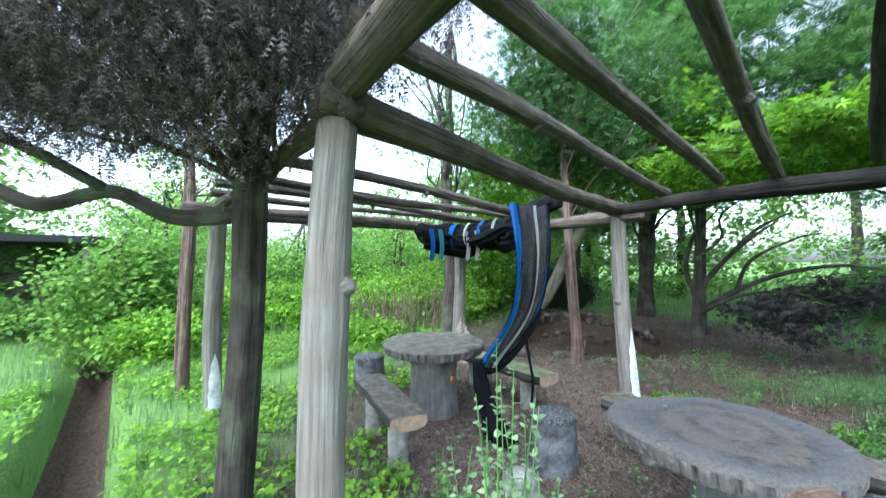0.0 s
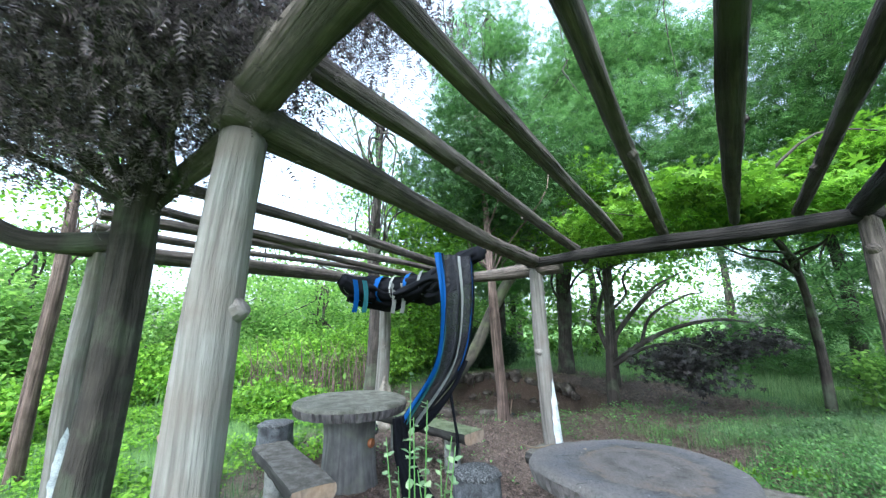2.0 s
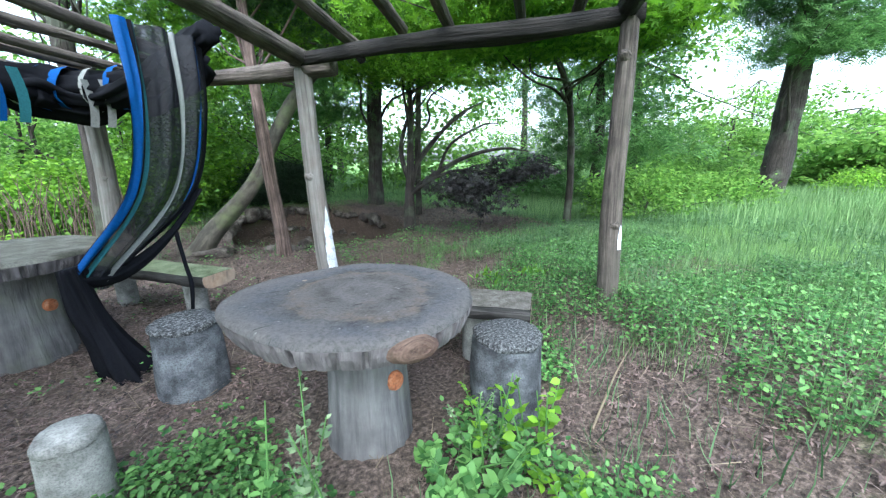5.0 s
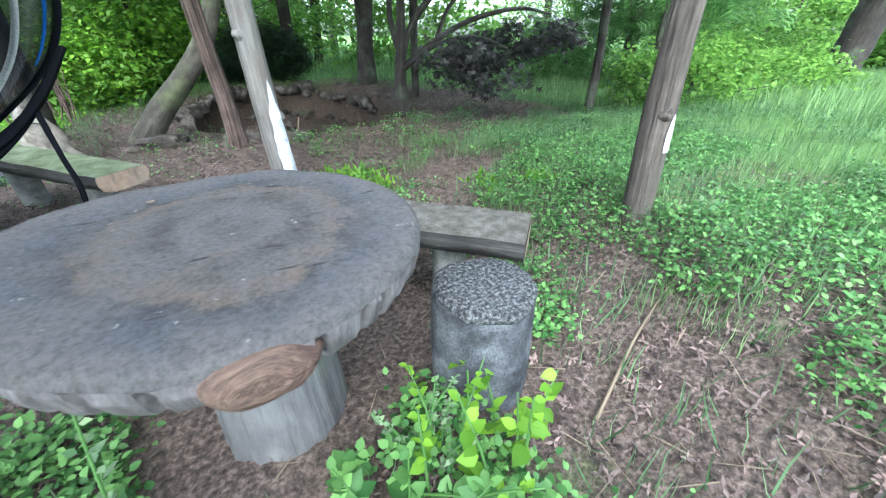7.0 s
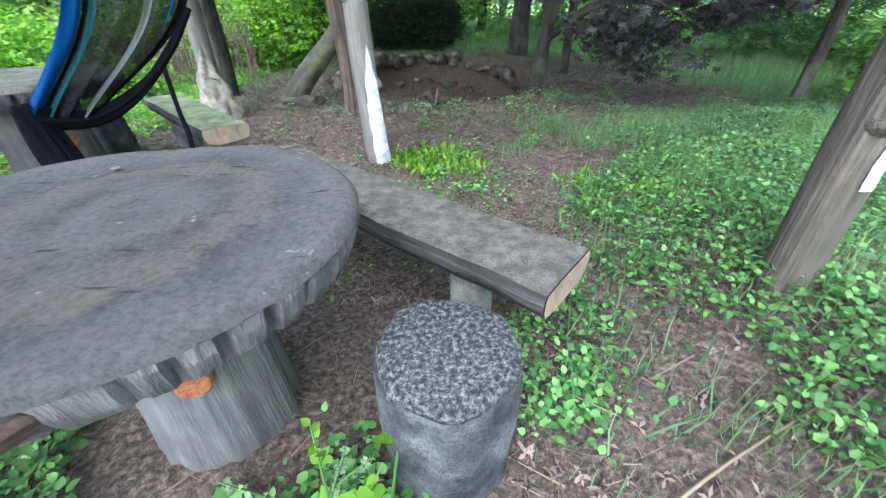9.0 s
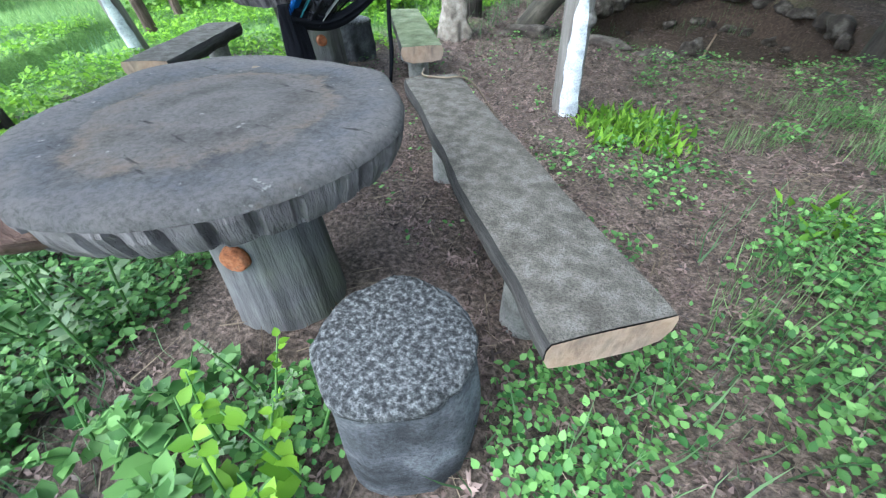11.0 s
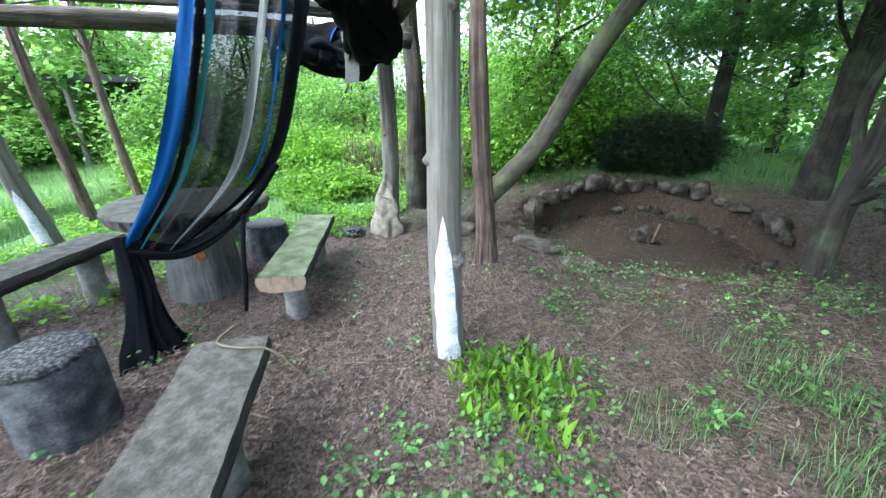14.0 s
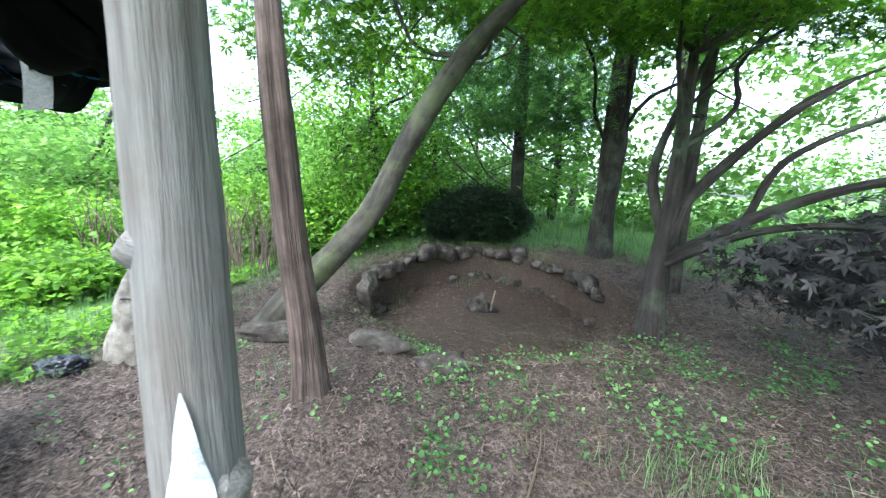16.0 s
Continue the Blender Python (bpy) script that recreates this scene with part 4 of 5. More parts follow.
for q in ([(0.1, 0.15, 0.9, 0.05), (0.05, 0.4, 1.6, 0.045), (0.4, 0.6, 2.4, 0.03), (0.9, 0.8, 3.3, 0.012)], [(0.2, 0.2, 1.2, 0.045), (0.7, 0.3, 1.7, 0.04), (1.5, 0.6, 2.3, 0.03), (2.4, 0.8, 2.7, 0.012)], [(0.6, -0.1, 1.15, 0.035), (1.1, 0.2, 1.7, 0.03), (1.9, 0.2, 2.1, 0.02), (2.6, 0.5, 2.2, 0.01)], [(0.05, 0.1, 0.7, 0.04), (0.4, -0.5, 1.1, 0.03), (0.7, -1.1, 1.2, 0.018), (0.9, -1.6, 1.05, 0.008)]):
    log("limb", q, BARK, mt, sides=12, steps=6, rough=0.14, seed=q[0][2])
crown("purple_leaves", [(0.55, -1.2, 0.95, 0.55, 0.5, 0.28), (1.2, -0.6, 1.0, 0.7, 0.5, 0.25), (2.2, -0.6, 1.15, 0.9, 0.6, 0.25), (0.45, -0.7, 0.75, 0.35, 0.4, 0.3), (0.85, -1.3, 0.7, 0.5, 0.4, 0.25)], 2200, 0.085, LEAF_PURPLE, mt, shape_maple(5), clump=0.15, spread=0.5, droop=0.6)
tree("leaning_tree", "slanting smooth-barked tree with a mossy foot", [(1.42, 7.15, -0.1, 0.18), (1.75, 7.25, 0.35, 0.135), (2.35, 7.3, 1.0, 0.115), (2.72, 7.35, 1.7, 0.105), (3.2, 7.4, 2.45, 0.095), (3.9, 7.5, 3.2, 0.06), (4.6, 7.7, 4.0, 0.04), (5.2, 7.9, 5.0, 0.02)], BARK_SMOOTH,
     [(3.4, 7.6, 3.3, 1.0, 0.9, 0.35), (4.4, 7.8, 4.4, 1.5, 1.2, 0.5), (2.2, 7.8, 2.6, 1.1, 0.7, 0.3), (2.0, 8.0, 3.6, 1.2, 1.0, 0.4), (1.2, 9.4, 3.4, 1.3, 0.9, 0.5), (2.2, 9.8, 4.3, 1.3, 1.0, 0.5), (0.8, 9.0, 4.6, 1.2, 0.9, 0.5), (3.4, 9.2, 4.8, 1.5, 1.2, 0.4), (3.6, 10.4, 4.2, 1.3, 1.0, 0.4)], 17000, 0.08, LEAF_MAPLE, shape_maple(5), 12, 0.025, 6, 18, 0.05, clump=0.26, spread=0.25, droop=0.2)
tree("dark_tree", "tall dark forked tree with bare upper twigs", [(0.50, 7.55, -0.05, 0.17), (0.52, 7.52, 0.8, 0.14), (0.55, 7.5, 1.8, 0.125), (0.45, 7.5, 2.8, 0.11), (0.5, 7.6, 4.2, 0.08), (0.55, 7.7, 6.5, 0.04)], BARK,
     [(0.5, 7.6, 4.0, 1.2, 1.0, 1.2), (0.2, 7.4, 5.4, 1.3, 1.1, 1.0), (0.9, 7.0, 2.6, 0.5, 0.5, 0.4)], 1500, 0.10, LEAF_FEATHER, shape_spray(), 26, 0.03, 7, 18, 0.25, clump=0.3, droop=0.6)
tree("pine_tree", "tall pine with a thick reddish-brown trunk", [(5.75, 10.95, 0.0, 0.26), (5.78, 10.97, 0.7, 0.21), (5.85, 11.0, 2.0, 0.19), (5.95, 11.1, 4.5, 0.16), (6.0, 11.2, 9.0, 0.08)], BARK,
     [(6, 11.0, 4.6, 2.2, 2.0, 0.5), (6, 11.0, 5.6, 2.2, 2.0, 0.8), (6, 11.2, 7.2, 2.0, 2.0, 0.9), (5.2, 10.0, 3.9, 1.8, 1.4, 0.4), (6.5, 10, 8.6, 1.8, 1.8, 1.0)], 7500, 0.24, LEAF_FEATHER, shape_frond(4, 0.045, 0.42), 14, 0.04, 8, 18, 0.25, clump=0.3)
tree("redwood_tree", "feathery light-green conifer behind the pergola", [(4.4, 12.75, -0.05, 0.17), (4.4, 12.75, 3, 0.13), (4.4, 12.8, 8, 0.09), (4.4, 12.8, 14, 0.03)], BARK,
     [(4.0, 11.6, 2.9, 2.2, 1.5, 0.5), (4.3, 12.0, 4.0, 2.2, 1.8, 0.7), (4.3, 12.4, 5.6, 2.2, 1.8, 0.9), (4.4, 12.6, 7.4, 1.8, 1.6, 1.0), (4.3, 12.5, 9.3, 2.4, 1.8, 1.0), (4.0, 12.4, 11.2, 2.2, 1.7, 1.0), (4.4, 12.6, 13.0, 1.7, 1.4, 1.0)], 22000, 0.24, LEAF_FEATHER, shape_frond(4, 0.045, 0.42), 40, 0.03, 9, 14, 0.2, clump=0.3, spread=0.35, droop=0.25)
tree("redwood_tree", "feathery light-green conifer at the edge of the clearing", [(6.1, 8.95, -0.05, 0.085), (6.1, 8.93, 1.5, 0.07), (6.2, 8.8, 5, 0.055), (6.5, 8.5, 10, 0.025)], BARK,
     [(5.8, 7.8, 5.0, 1.9, 1.6, 0.6), (6.0, 7.8, 6.0, 2.1, 1.7, 0.9), (6.3, 8.2, 7.6, 2.0, 1.8, 1.0), (6.5, 8.5, 9.4, 1.5, 1.5, 1.0), (8.0, 7.0, 5.0, 1.5, 1.5, 1.0)], 20000, 0.24, LEAF_FEATHER, shape_frond(4, 0.045, 0.42), 34, 0.03, 10, 14, 0.2, clump=0.3, spread=0.35, droop=0.25)
tree("pine_tree", "tall pine with pale green needle clouds beside the meadow", [(15.3, 5.0, -0.1, 0.44), (15.45, 5.0, 0.5, 0.34), (15.6, 5.0, 1.8, 0.31), (15.8, 5.0, 5.0, 0.26), (15.9, 5.1, 10, 0.13)], BARK,
     [(14.6, 4.6, 4.0, 1.8, 1.6, 0.35), (16.4, 4.4, 4.6, 1.8, 1.6, 0.4), (15, 4.6, 5.4, 2.2, 2.0, 0.5), (15, 5.6, 6.8, 2.4, 2.2, 0.6), (15.6, 4.6, 8.6, 2.3, 2.2, 0.7)], 13000, 0.32, LEAF_FEATHER, shape_frond(4, 0.05, 0.45), 12, 0.05, 15, 16, 0.25, clump=0.32)
tree("maple_tree", "bright green maple whose boughs reach over the pergola", [(7.9, 5.9, 0.0, 0.08), (7.8, 5.8, 1.0, 0.07), (7.2, 5.4, 2.2, 0.055), (6.2, 4.9, 2.8, 0.04), (4.9, 4.3, 3.0, 0.02)], BARK,
     [(4.9, 4.4, 2.75, 0.9, 0.9, 0.22), (4.1, 3.9, 2.85, 0.8, 0.8, 0.22), (5.6, 3.6, 2.7, 1.0, 0.9, 0.25), (5.9, 5.2, 3.0, 1.1, 1.0, 0.3), (4.2, 5.2, 2.9, 0.9, 0.8, 0.22), (6.6, 4.2, 3.4, 1.2, 1.2, 0.35)], 17000, 0.085, LEAF_MAPLE, shape_maple(5), 14, 0.025, 11, 14, 0.1, clump=0.2, spread=0.22, droop=0.15)
tree("redwood_tree", "feathery light-green conifer beside the meadow", [(9.5, 5.9, 0.0, 0.10), (9.5, 5.9, 3, 0.085), (9.5, 5.8, 7, 0.06), (9.5, 5.6, 12, 0.03)], BARK,
     [(8.6, 5.9, 5.2, 1.5, 1.4, 0.5), (9.2, 6.2, 5.8, 2.2, 2.0, 0.8), (8.8, 4.4, 6.2, 2.0, 1.8, 0.8), (9.0, 6.8, 7.6, 2.0, 2.0, 0.9), (9.4, 5.2, 8.6, 2.0, 2.0, 1.0), (9.5, 5.3, 10.6, 1.5, 1.5, 1.0)], 19000, 0.24, LEAF_FEATHER, shape_frond(4, 0.045, 0.42), 34, 0.03, 17, 14, 0.2, clump=0.3, spread=0.35, droop=0.25)
for x, y, h, r, s in ((-2.55, 4.55, 3.2, 0.06, 12), (-3.3, 5.4, 3.0, 0.055, 13)):
    tree("vine_clad_tree", "thin brown leaning trunk beside the ditch", [(x - 0.15, y + 0.15, -0.2, r * 1.3), (x, y, 1.0, r), (x + 0.12, y - 0.1, 2.1, r * 0.9), (x + 0.1, y - 0.1, h, r * 0.4)], BARK_RED,
         [(x, y, h, 0.7, 0.6, 0.5)], 700, 0.07, LEAF_HEDGE, None, 5, 0.015, s)


def shrub(name, label, at, balls, n, size, mat, shape=None, stems=7, bark=BARK, seed=1, **kw):
    gz = ground_z(*at)
    t = thing(name, label, "shrub", "", (*at, gz))
    rs = np.random.default_rng(seed)
    for i in range(stems):
        b = balls[i % len(balls)]
        e = np.array(b[:3]) + rs.normal(size=3) * np.array(b[3:]) * 0.5
        e[2] = max(e[2], 0.3)
        log("stem", [(rs.normal() * 0.05, rs.normal() * 0.05, -0.05, 0.02), (e[0] * 0.4, e[1] * 0.4, e[2] * 0.5, 0.014), (*e, 0.005)], bark, t, sides=6, steps=4, seed=i)
    crown("foliage", balls, n, size, mat, t, shape, **kw)
    return t


shrub("yew_shrub", "clipped dark evergreen shrub above the stone edge", (3.45, 11.75), [(0, 0, 0.62, 1.0, 0.6, 0.5), (-0.55, -0.1, 0.45, 0.6, 0.5, 0.42), (0.55, -0.1, 0.48, 0.6, 0.5, 0.42)], 30000, 0.085, LEAF_DARK, shape_spray(5, 0.05, 0.4), clump=0.1, spread=0.8, seed=2)


# ---------- woodland and hedges behind ----------
def far_trees():
    rs = np.random.default_rng(3)
    k = 0
    for x, y, h, w, kind in [(-1.5, 13, 2.8, 2.0, 0), (0.9, 12.8, 2.7, 1.8, 0), (2.2, 15.0, 4.5, 2.4, 0), (-4.5, 12, 3.0, 2.2, 0), (11.5, 8.0, 7.5, 2.6, 1), (-8.5, 11, 4.0, 2.6, 0), (-6.6, 7.8, 2.5, 0.8, 0), (10, 17, 9, 3.4, 0), (-12, 16, 5.0, 3.6, 0), (-13, 9, 5, 3, 0), (3.5, 20, 6, 4, 0), (-3, 19, 4.5, 3.8, 0), (19, 11.5, 9, 3.6, 0), (-17, 22, 7, 5, 0), (20, 20, 12, 5, 0), (9, 25, 11, 5, 0), (-8, 26, 7, 5, 0), (-22, 13, 7, 5, 0), (28, 17, 11, 5, 0), (-9, -9, 8, 3, 0), (5, -11, 9, 3, 0), (13, -8, 8, 3, 0), (-15, -1, 7, 3, 0), (1.2, 11.9, 4.2, 1.5, 3), (1.6, 15.2, 6, 2.0, 3), (6.5, 18.5, 8, 3.5, 0), (0.5, 24, 6, 5, 0), (24, 9.5, 3.2, 3.2, 0), (30, 6.5, 3.6, 4.0, 0), (21, 4.2, 1.8, 2.2, 0), (33, 12, 6, 5, 0), (27, 1, 3.0, 4, 0), (-14, 4, 5, 3.2, 0), (-13, 7, 4, 2.6, 0)]:
        k += 1
        gz = ground_z(x, y)
        balls = [(x + rs.normal() * w * 0.3, y + rs.normal() * w * 0.3, gz + h * f, w * (1.05 - 0.5 * f), w * (1.05 - 0.5 * f), h * 0.12) for f in (0.12, 0.28, 0.45, 0.6, 0.75, 0.9)]
        far = math.hypot(x - 2, y - 2) > 14
        leaf, shape, size, n = ((LEAF_FAR, None, 0.24 if far else 0.13, 7500 if far else 11000), (LEAF_FEATHER, shape_frond(4, 0.05, 0.45), 0.34, 8000), (LEAF_DARK, shape_frond(4, 0.06, 0.4), 0.16, 7000), (LEAF_MAPLE, None, 0.12, 9000))[kind]
        tree("woodland_tree", "leafy green tree at the edge of the clearing", [(x, y, gz - 0.1, 0.05 + h * 0.017), (x + 0.1, y, gz + h * 0.3, 0.04 + h * 0.013), (x, y + 0.1, gz + h * 0.6, 0.03 + h * 0.008), (x, y, gz + h, 0.02)], BARK, balls, n, size, leaf, shape, 8, 0.04, k, 10, 0.1, "woodland trees", clump=0.4, spread=0.5)


far_trees()


def hedges():
    for k, (x, y, rx, ry, h, n, mat) in enumerate([(-0.8, 10.6, 2.2, 1.0, 1.3, 12000, LEAF_HEDGE), (-4.2, 9.2, 2.0, 1.0, 1.2, 9000, LEAF_HEDGE), (-4.6, 6.6, 0.8, 0.7, 0.8, 4000, LEAF_HEDGE), (-9.5, 3.5, 1.4, 2.4, 1.6, 7000, LEAF_FAR), (-10.0, 0.0, 1.4, 2.4, 1.6, 6000, LEAF_FAR), (-8.5, 8.2, 2.0, 1.0, 0.9, 5000, LEAF_FAR), (0.9, 11.9, 1.1, 0.8, 1.5, 6000, LEAF_FAR), (9.0, 5.0, 1.2, 1.0, 1.0, 4500, LEAF_FAR), (13.5, 6.5, 1.6, 1.2, 1.0, 4500, LEAF_FAR), (18.5, 7.2, 2.4, 1.4, 1.2, 5000, LEAF_FAR), (17.5, 3.0, 2.2, 1.4, 0.7, 4500, LEAF_HEDGE), (11.0, 4.6, 1.5, 1.0, 0.8, 4500, LEAF_FAR), (-1.4, 7.6, 0.7, 0.6, 0.45, 3000, LEAF_HEDGE)]):
        balls = [(0, 0, h * 0.5, rx, ry, h * 0.5), (rx * 0.5, 0.1, h * 0.45, rx * 0.6, ry, h * 0.5), (-rx * 0.5, -0.1, h * 0.4, rx * 0.6, ry, h * 0.5)]
        shrub("vine_thicket", "bright green thicket overgrown with vines", (x, y), balls, n, 0.085, mat, shape_herb(), 8, BARK, 20 + k, clump=0.16, spread=0.7)


hedges()


def cane_thicket():
    t = thing("cane_thicket", "brown dry stems standing in a thicket", "shrub", "", (-0.9, 9.0, 0))
    rs = np.random.default_rng(5)
    for i in range(130):
        x, y = rs.uniform(-1.3, 1.5), rs.normal() * 0.25
        h = rs.uniform(0.7, 1.3)
        log("cane", [(x, y, -0.05, 0.010), (x + rs.normal() * 0.05, y + rs.normal() * 0.05, h * 0.5, 0.008), (x + rs.normal() * 0.15, y + rs.normal() * 0.1, h, 0.003)], BARK_RED, t, sides=5, steps=3, seed=i)


cane_thicket()


# ---------- ground cover ----------
def on_ground(n, x0, x1, y0, y1, keep):
    p = np.c_[rng.uniform(x0, x1, n), rng.uniform(y0, y1, n)]
    p = np.array([q for q in p if keep(*q)])
    return np.c_[p, [ground_z(*q) for q in p]]


def dirt(x, y):
    return min(math.hypot((x - 4.3) * 0.87, y - 7.8), math.hypot(x - 2.0, y - 4.1) + 0.9) + 0.9 * noise.noise((x * 0.9, y * 0.9, 2))


def clear_of_things(x, y):
    for cx, cy, r in ((2.29, 2.40, 0.47), (2.75, 2.45, 0.22), (0.5, 4.4, 0.3), (2.955, 2.13, 0.21), (1.545, 3.21, 0.19)):
        if (x - cx) ** 2 + (y - cy) ** 2 < r * r:
            return False
    return True


def grass(name, n, box, lo, hi, keep, label, mat=GRASS):
    p = on_ground(n, *box, keep)
    m = len(p)
    o = scatter(name, shape_blade(), p - (0, 0, 0.01), rng.uniform(0, 6.283, m), rng.normal(1.15, 0.3, m), rng.normal(0, 0.3, m), rng.uniform(lo, hi, m), mat)
    return tagged(o, label, "grass", "", "stuff")


grass("grass", 60000, (-6, 10, -1.5, 13), 0.07, 0.24, lambda x, y: clear_of_things(x, y) and abs(x + y - 0.66) > 0.3 and dirt(x, y) > 3.1 + 0.8 * noise.noise((x * 2, y * 2, 4)), "short green meadow grass around the clearing")
grass("tall_grass", 46000, (4.0, 12, 1.0, 12), 0.05, 0.17, lambda x, y: dirt(x, y) > 3.1 and noise.noise((x * 0.7, y * 0.7, 8)) > -0.35, "long soft grass on the bank", MEADOW)
grass("post_grass", 26000, (3.7, 6.8, 0.2, 5.6), 0.05, 0.17, lambda x, y: noise.noise((x * 1.7, y * 1.7, 14)) > 0.22 - 0.28 * (x - 4.1), "soft grass tufts on the earth round the pergola post", MEADOW)
grass("far_grass", 50000, (-22, 26, 8, 34), 0.25, 0.6, lambda x, y: dirt(x, y) > 5 and rng.random() < 0.6, "far meadow grass between the trees", MEADOW)

grass("open_meadow_grass", 50000, (8, 26, -3, 9), 0.15, 0.42, lambda x, y: noise.noise((x * 0.5, y * 0.5, 18)) > -0.5, "long bright grass of the open meadow", MEADOW)
grass("ditch_grass", 30000, (-20, -4.5, -1, 10), 0.10, 0.30, lambda x, y: abs(x + y - 0.66) > 0.5, "bright meadow grass beyond the ditch", MEADOW)


def litter():
    p = on_ground(90000, -1.0, 8.0, 0.4, 11.5, lambda x, y: (dirt(x, y) < 3.7 or math.hypot(x - 4.0, y - 2.0) < 1.9) and clear_of_things(x, y) and math.hypot((x - 3.60) / 1.85, (y - 8.95) / 2.45) > 0.5 + 0.5 * rng.random())
    m = len(p)
    o = scatter("leaf_litter", shape_maple(3), p + np.c_[np.zeros((m, 2)), rng.uniform(0.004, 0.03, m)], rng.uniform(0, 6.283, m), rng.normal(0, 0.4, m), rng.normal(0, 0.4, m), rng.uniform(0.014, 0.046, m), LITTER)
    tagged(o, "brown and purple fallen leaves on the earth", "leaf litter", "", "stuff")
    p = np.concatenate([on_ground(9000, -1, 8, 0.4, 11, lambda x, y: dirt(x, y) < 3.8 or math.hypot(x - 4.0, y - 2.0) < 1.9), on_ground(9000, 3.6, 8, 4.6, 8.5, lambda x, y: dirt(x, y) < 3.8 and noise.noise((x, y, 44)) > -0.2)])
    m = len(p)
    o = scatter("straw_litter", ([(-0.012, 0, 0), (0.012, 0, 0), (0, 1, 0.02)], [(0, 1, 2)]), p + (0, 0, 0.015), rng.uniform(0, 6.283, m), rng.normal(0, 0.08, m), rng.normal(0, 0.3, m), rng.uniform(0.06, 0.26, m), STRAW)
    tagged(o, "dry grass stalks and twigs on the earth", "leaf litter", "", "stuff")


litter()


def herbs(name, n, box, lo, hi, keep, mat, label):
    """Low broad-leaved plants: rosettes of leaves."""
    p = on_ground(n, *box, keep)
    own = np.repeat(np.arange(len(p)), 6)
    m = len(own)
    at = p[own] + np.c_[rng.normal(0, 0.035, m), rng.normal(0, 0.035, m), rng.uniform(0.01, 0.12, m)]
    o = scatter(name, shape_herb(), at, rng.uniform(0, 6.283, m), rng.normal(0.25, 0.35, m), rng.normal(0, 0.3, m), rng.uniform(lo, hi, m), mat)
    return tagged(o, label, "ground cover", "", "stuff")


herbs("ground_herbs", 10000, (2.9, 6.2, -0.5, 3.7), 0.012, 0.034, lambda x, y: clear_of_things(x, y) and noise.noise((x * 1.5, y * 1.5, 6)) > (-0.22 if x > 3.8 + 0.25 * noise.noise((x, y * 2, 9)) else 0.12) + (0.10 if dirt(x, y) < 3.0 else 0), LEAF_HERB, "dense low broad-leaved weeds beside the post")
herbs("ground_herbs", 7500, (-0.5, 2.9, 0.2, 2.6), 0.016, 0.042, lambda x, y: clear_of_things(x, y) and noise.noise((x * 1.4, y * 1.4, 6)) > -0.15 + (0.25 if dirt(x, y) < 2.4 else 0), LEAF_HERB, "broad-leaved weeds in front of the stone table")
herbs("seedlings", 1100, (0.5, 7.5, 2.0, 8), 0.012, 0.036, lambda x, y: clear_of_things(x, y) and noise.noise((x * 1.3, y * 1.3, 16)) > -0.05, LEAF_HERB, "scattered green seedlings on the brown earth")
herbs("seedlings", 2000, (2.7, 6.2, 2.8, 7.2), 0.014, 0.042, lambda x, y: clear_of_things(x, y) and noise.noise((x * 1.9, y * 1.9, 57)) > 0.08, LEAF_HERB, "small clumps of green seedlings on the leaf litter")
herbs("bank_weeds", 7500, (4.2, 9.5, 1.5, 8.5), 0.014, 0.04, lambda x, y: dirt(x, y) > 2.9 and noise.noise((x * 1.1, y * 1.1, 31)) > 0.0, GRASS, "low pale weeds among the grass of the bank")
herbs("bank_herbs", 7000, (-5, 0.5, 0.5, 10), 0.03, 0.075, lambda x, y: dirt(x, y) > 2.8 and noise.noise((x * 0.9, y * 0.9, 26)) > -0.25 and abs(x + y - 0.66) > 0.5, LEAF_HEDGE, "bright low vines and weeds on the ditch bank")


def weed(at, h, leaf, label, n=40, size=0.06, seed=1, lean=(0, 0), stems=3, spread=0.06):
    gz = ground_z(*at)
    t = thing("weed_plant", label, "plant", "weeds", (*at, gz))
    rs = np.random.default_rng(seed)
    for i in range(stems):
        b = rs.normal(size=2) * spread
        e = b + rs.normal(size=2) * spread * 1.8 + np.array(lean)
        hh = h * rs.uniform(0.75, 1.05)
        log("stem", [(*b, -0.02, 0.005), (*(b * 0.6 + e * 0.4), hh * 0.5, 0.004), (*e, hh, 0.002)], LEAF_HERB, t, sides=5, steps=4, seed=i)
        m = n // stems
        s = rs.uniform(0.15, 1, m)
        at3 = np.c_[b[0] + (e[0] - b[0]) * s, b[1] + (e[1] - b[1]) * s, hh * s]
        scatter("leaves", shape_herb() if size > 0.045 else shape_diamond(0.3), at3, rs.uniform(0, 6.283, m), rs.normal(0.3, 0.3, m), rs.normal(0, 0.3, m), size * (1.25 - 0.7 * s) * rs.uniform(0.8, 1.2, m), leaf, t)
    return t


def tuft(at, n, lo, hi, r, label, seed):
    """Upright narrow leaves from one spot."""
    rs = np.random.default_rng(seed)
    t = thing("leaf_tuft", label, "plant", "weeds", (*at, ground_z(*at)))
    for k in range(3):
        m = n // 3
        p = np.c_[rs.normal(0, r, m), rs.normal(0, r, m), np.zeros(m) - 0.01]
        scatter("leaves", shape_diamond(0.15), p, rs.uniform(0, 6.283, m), rs.normal(0.85, 0.35, m), rs.normal(0, 0.4, m), rs.uniform(lo, hi, m), LEAF_HEDGE, t)


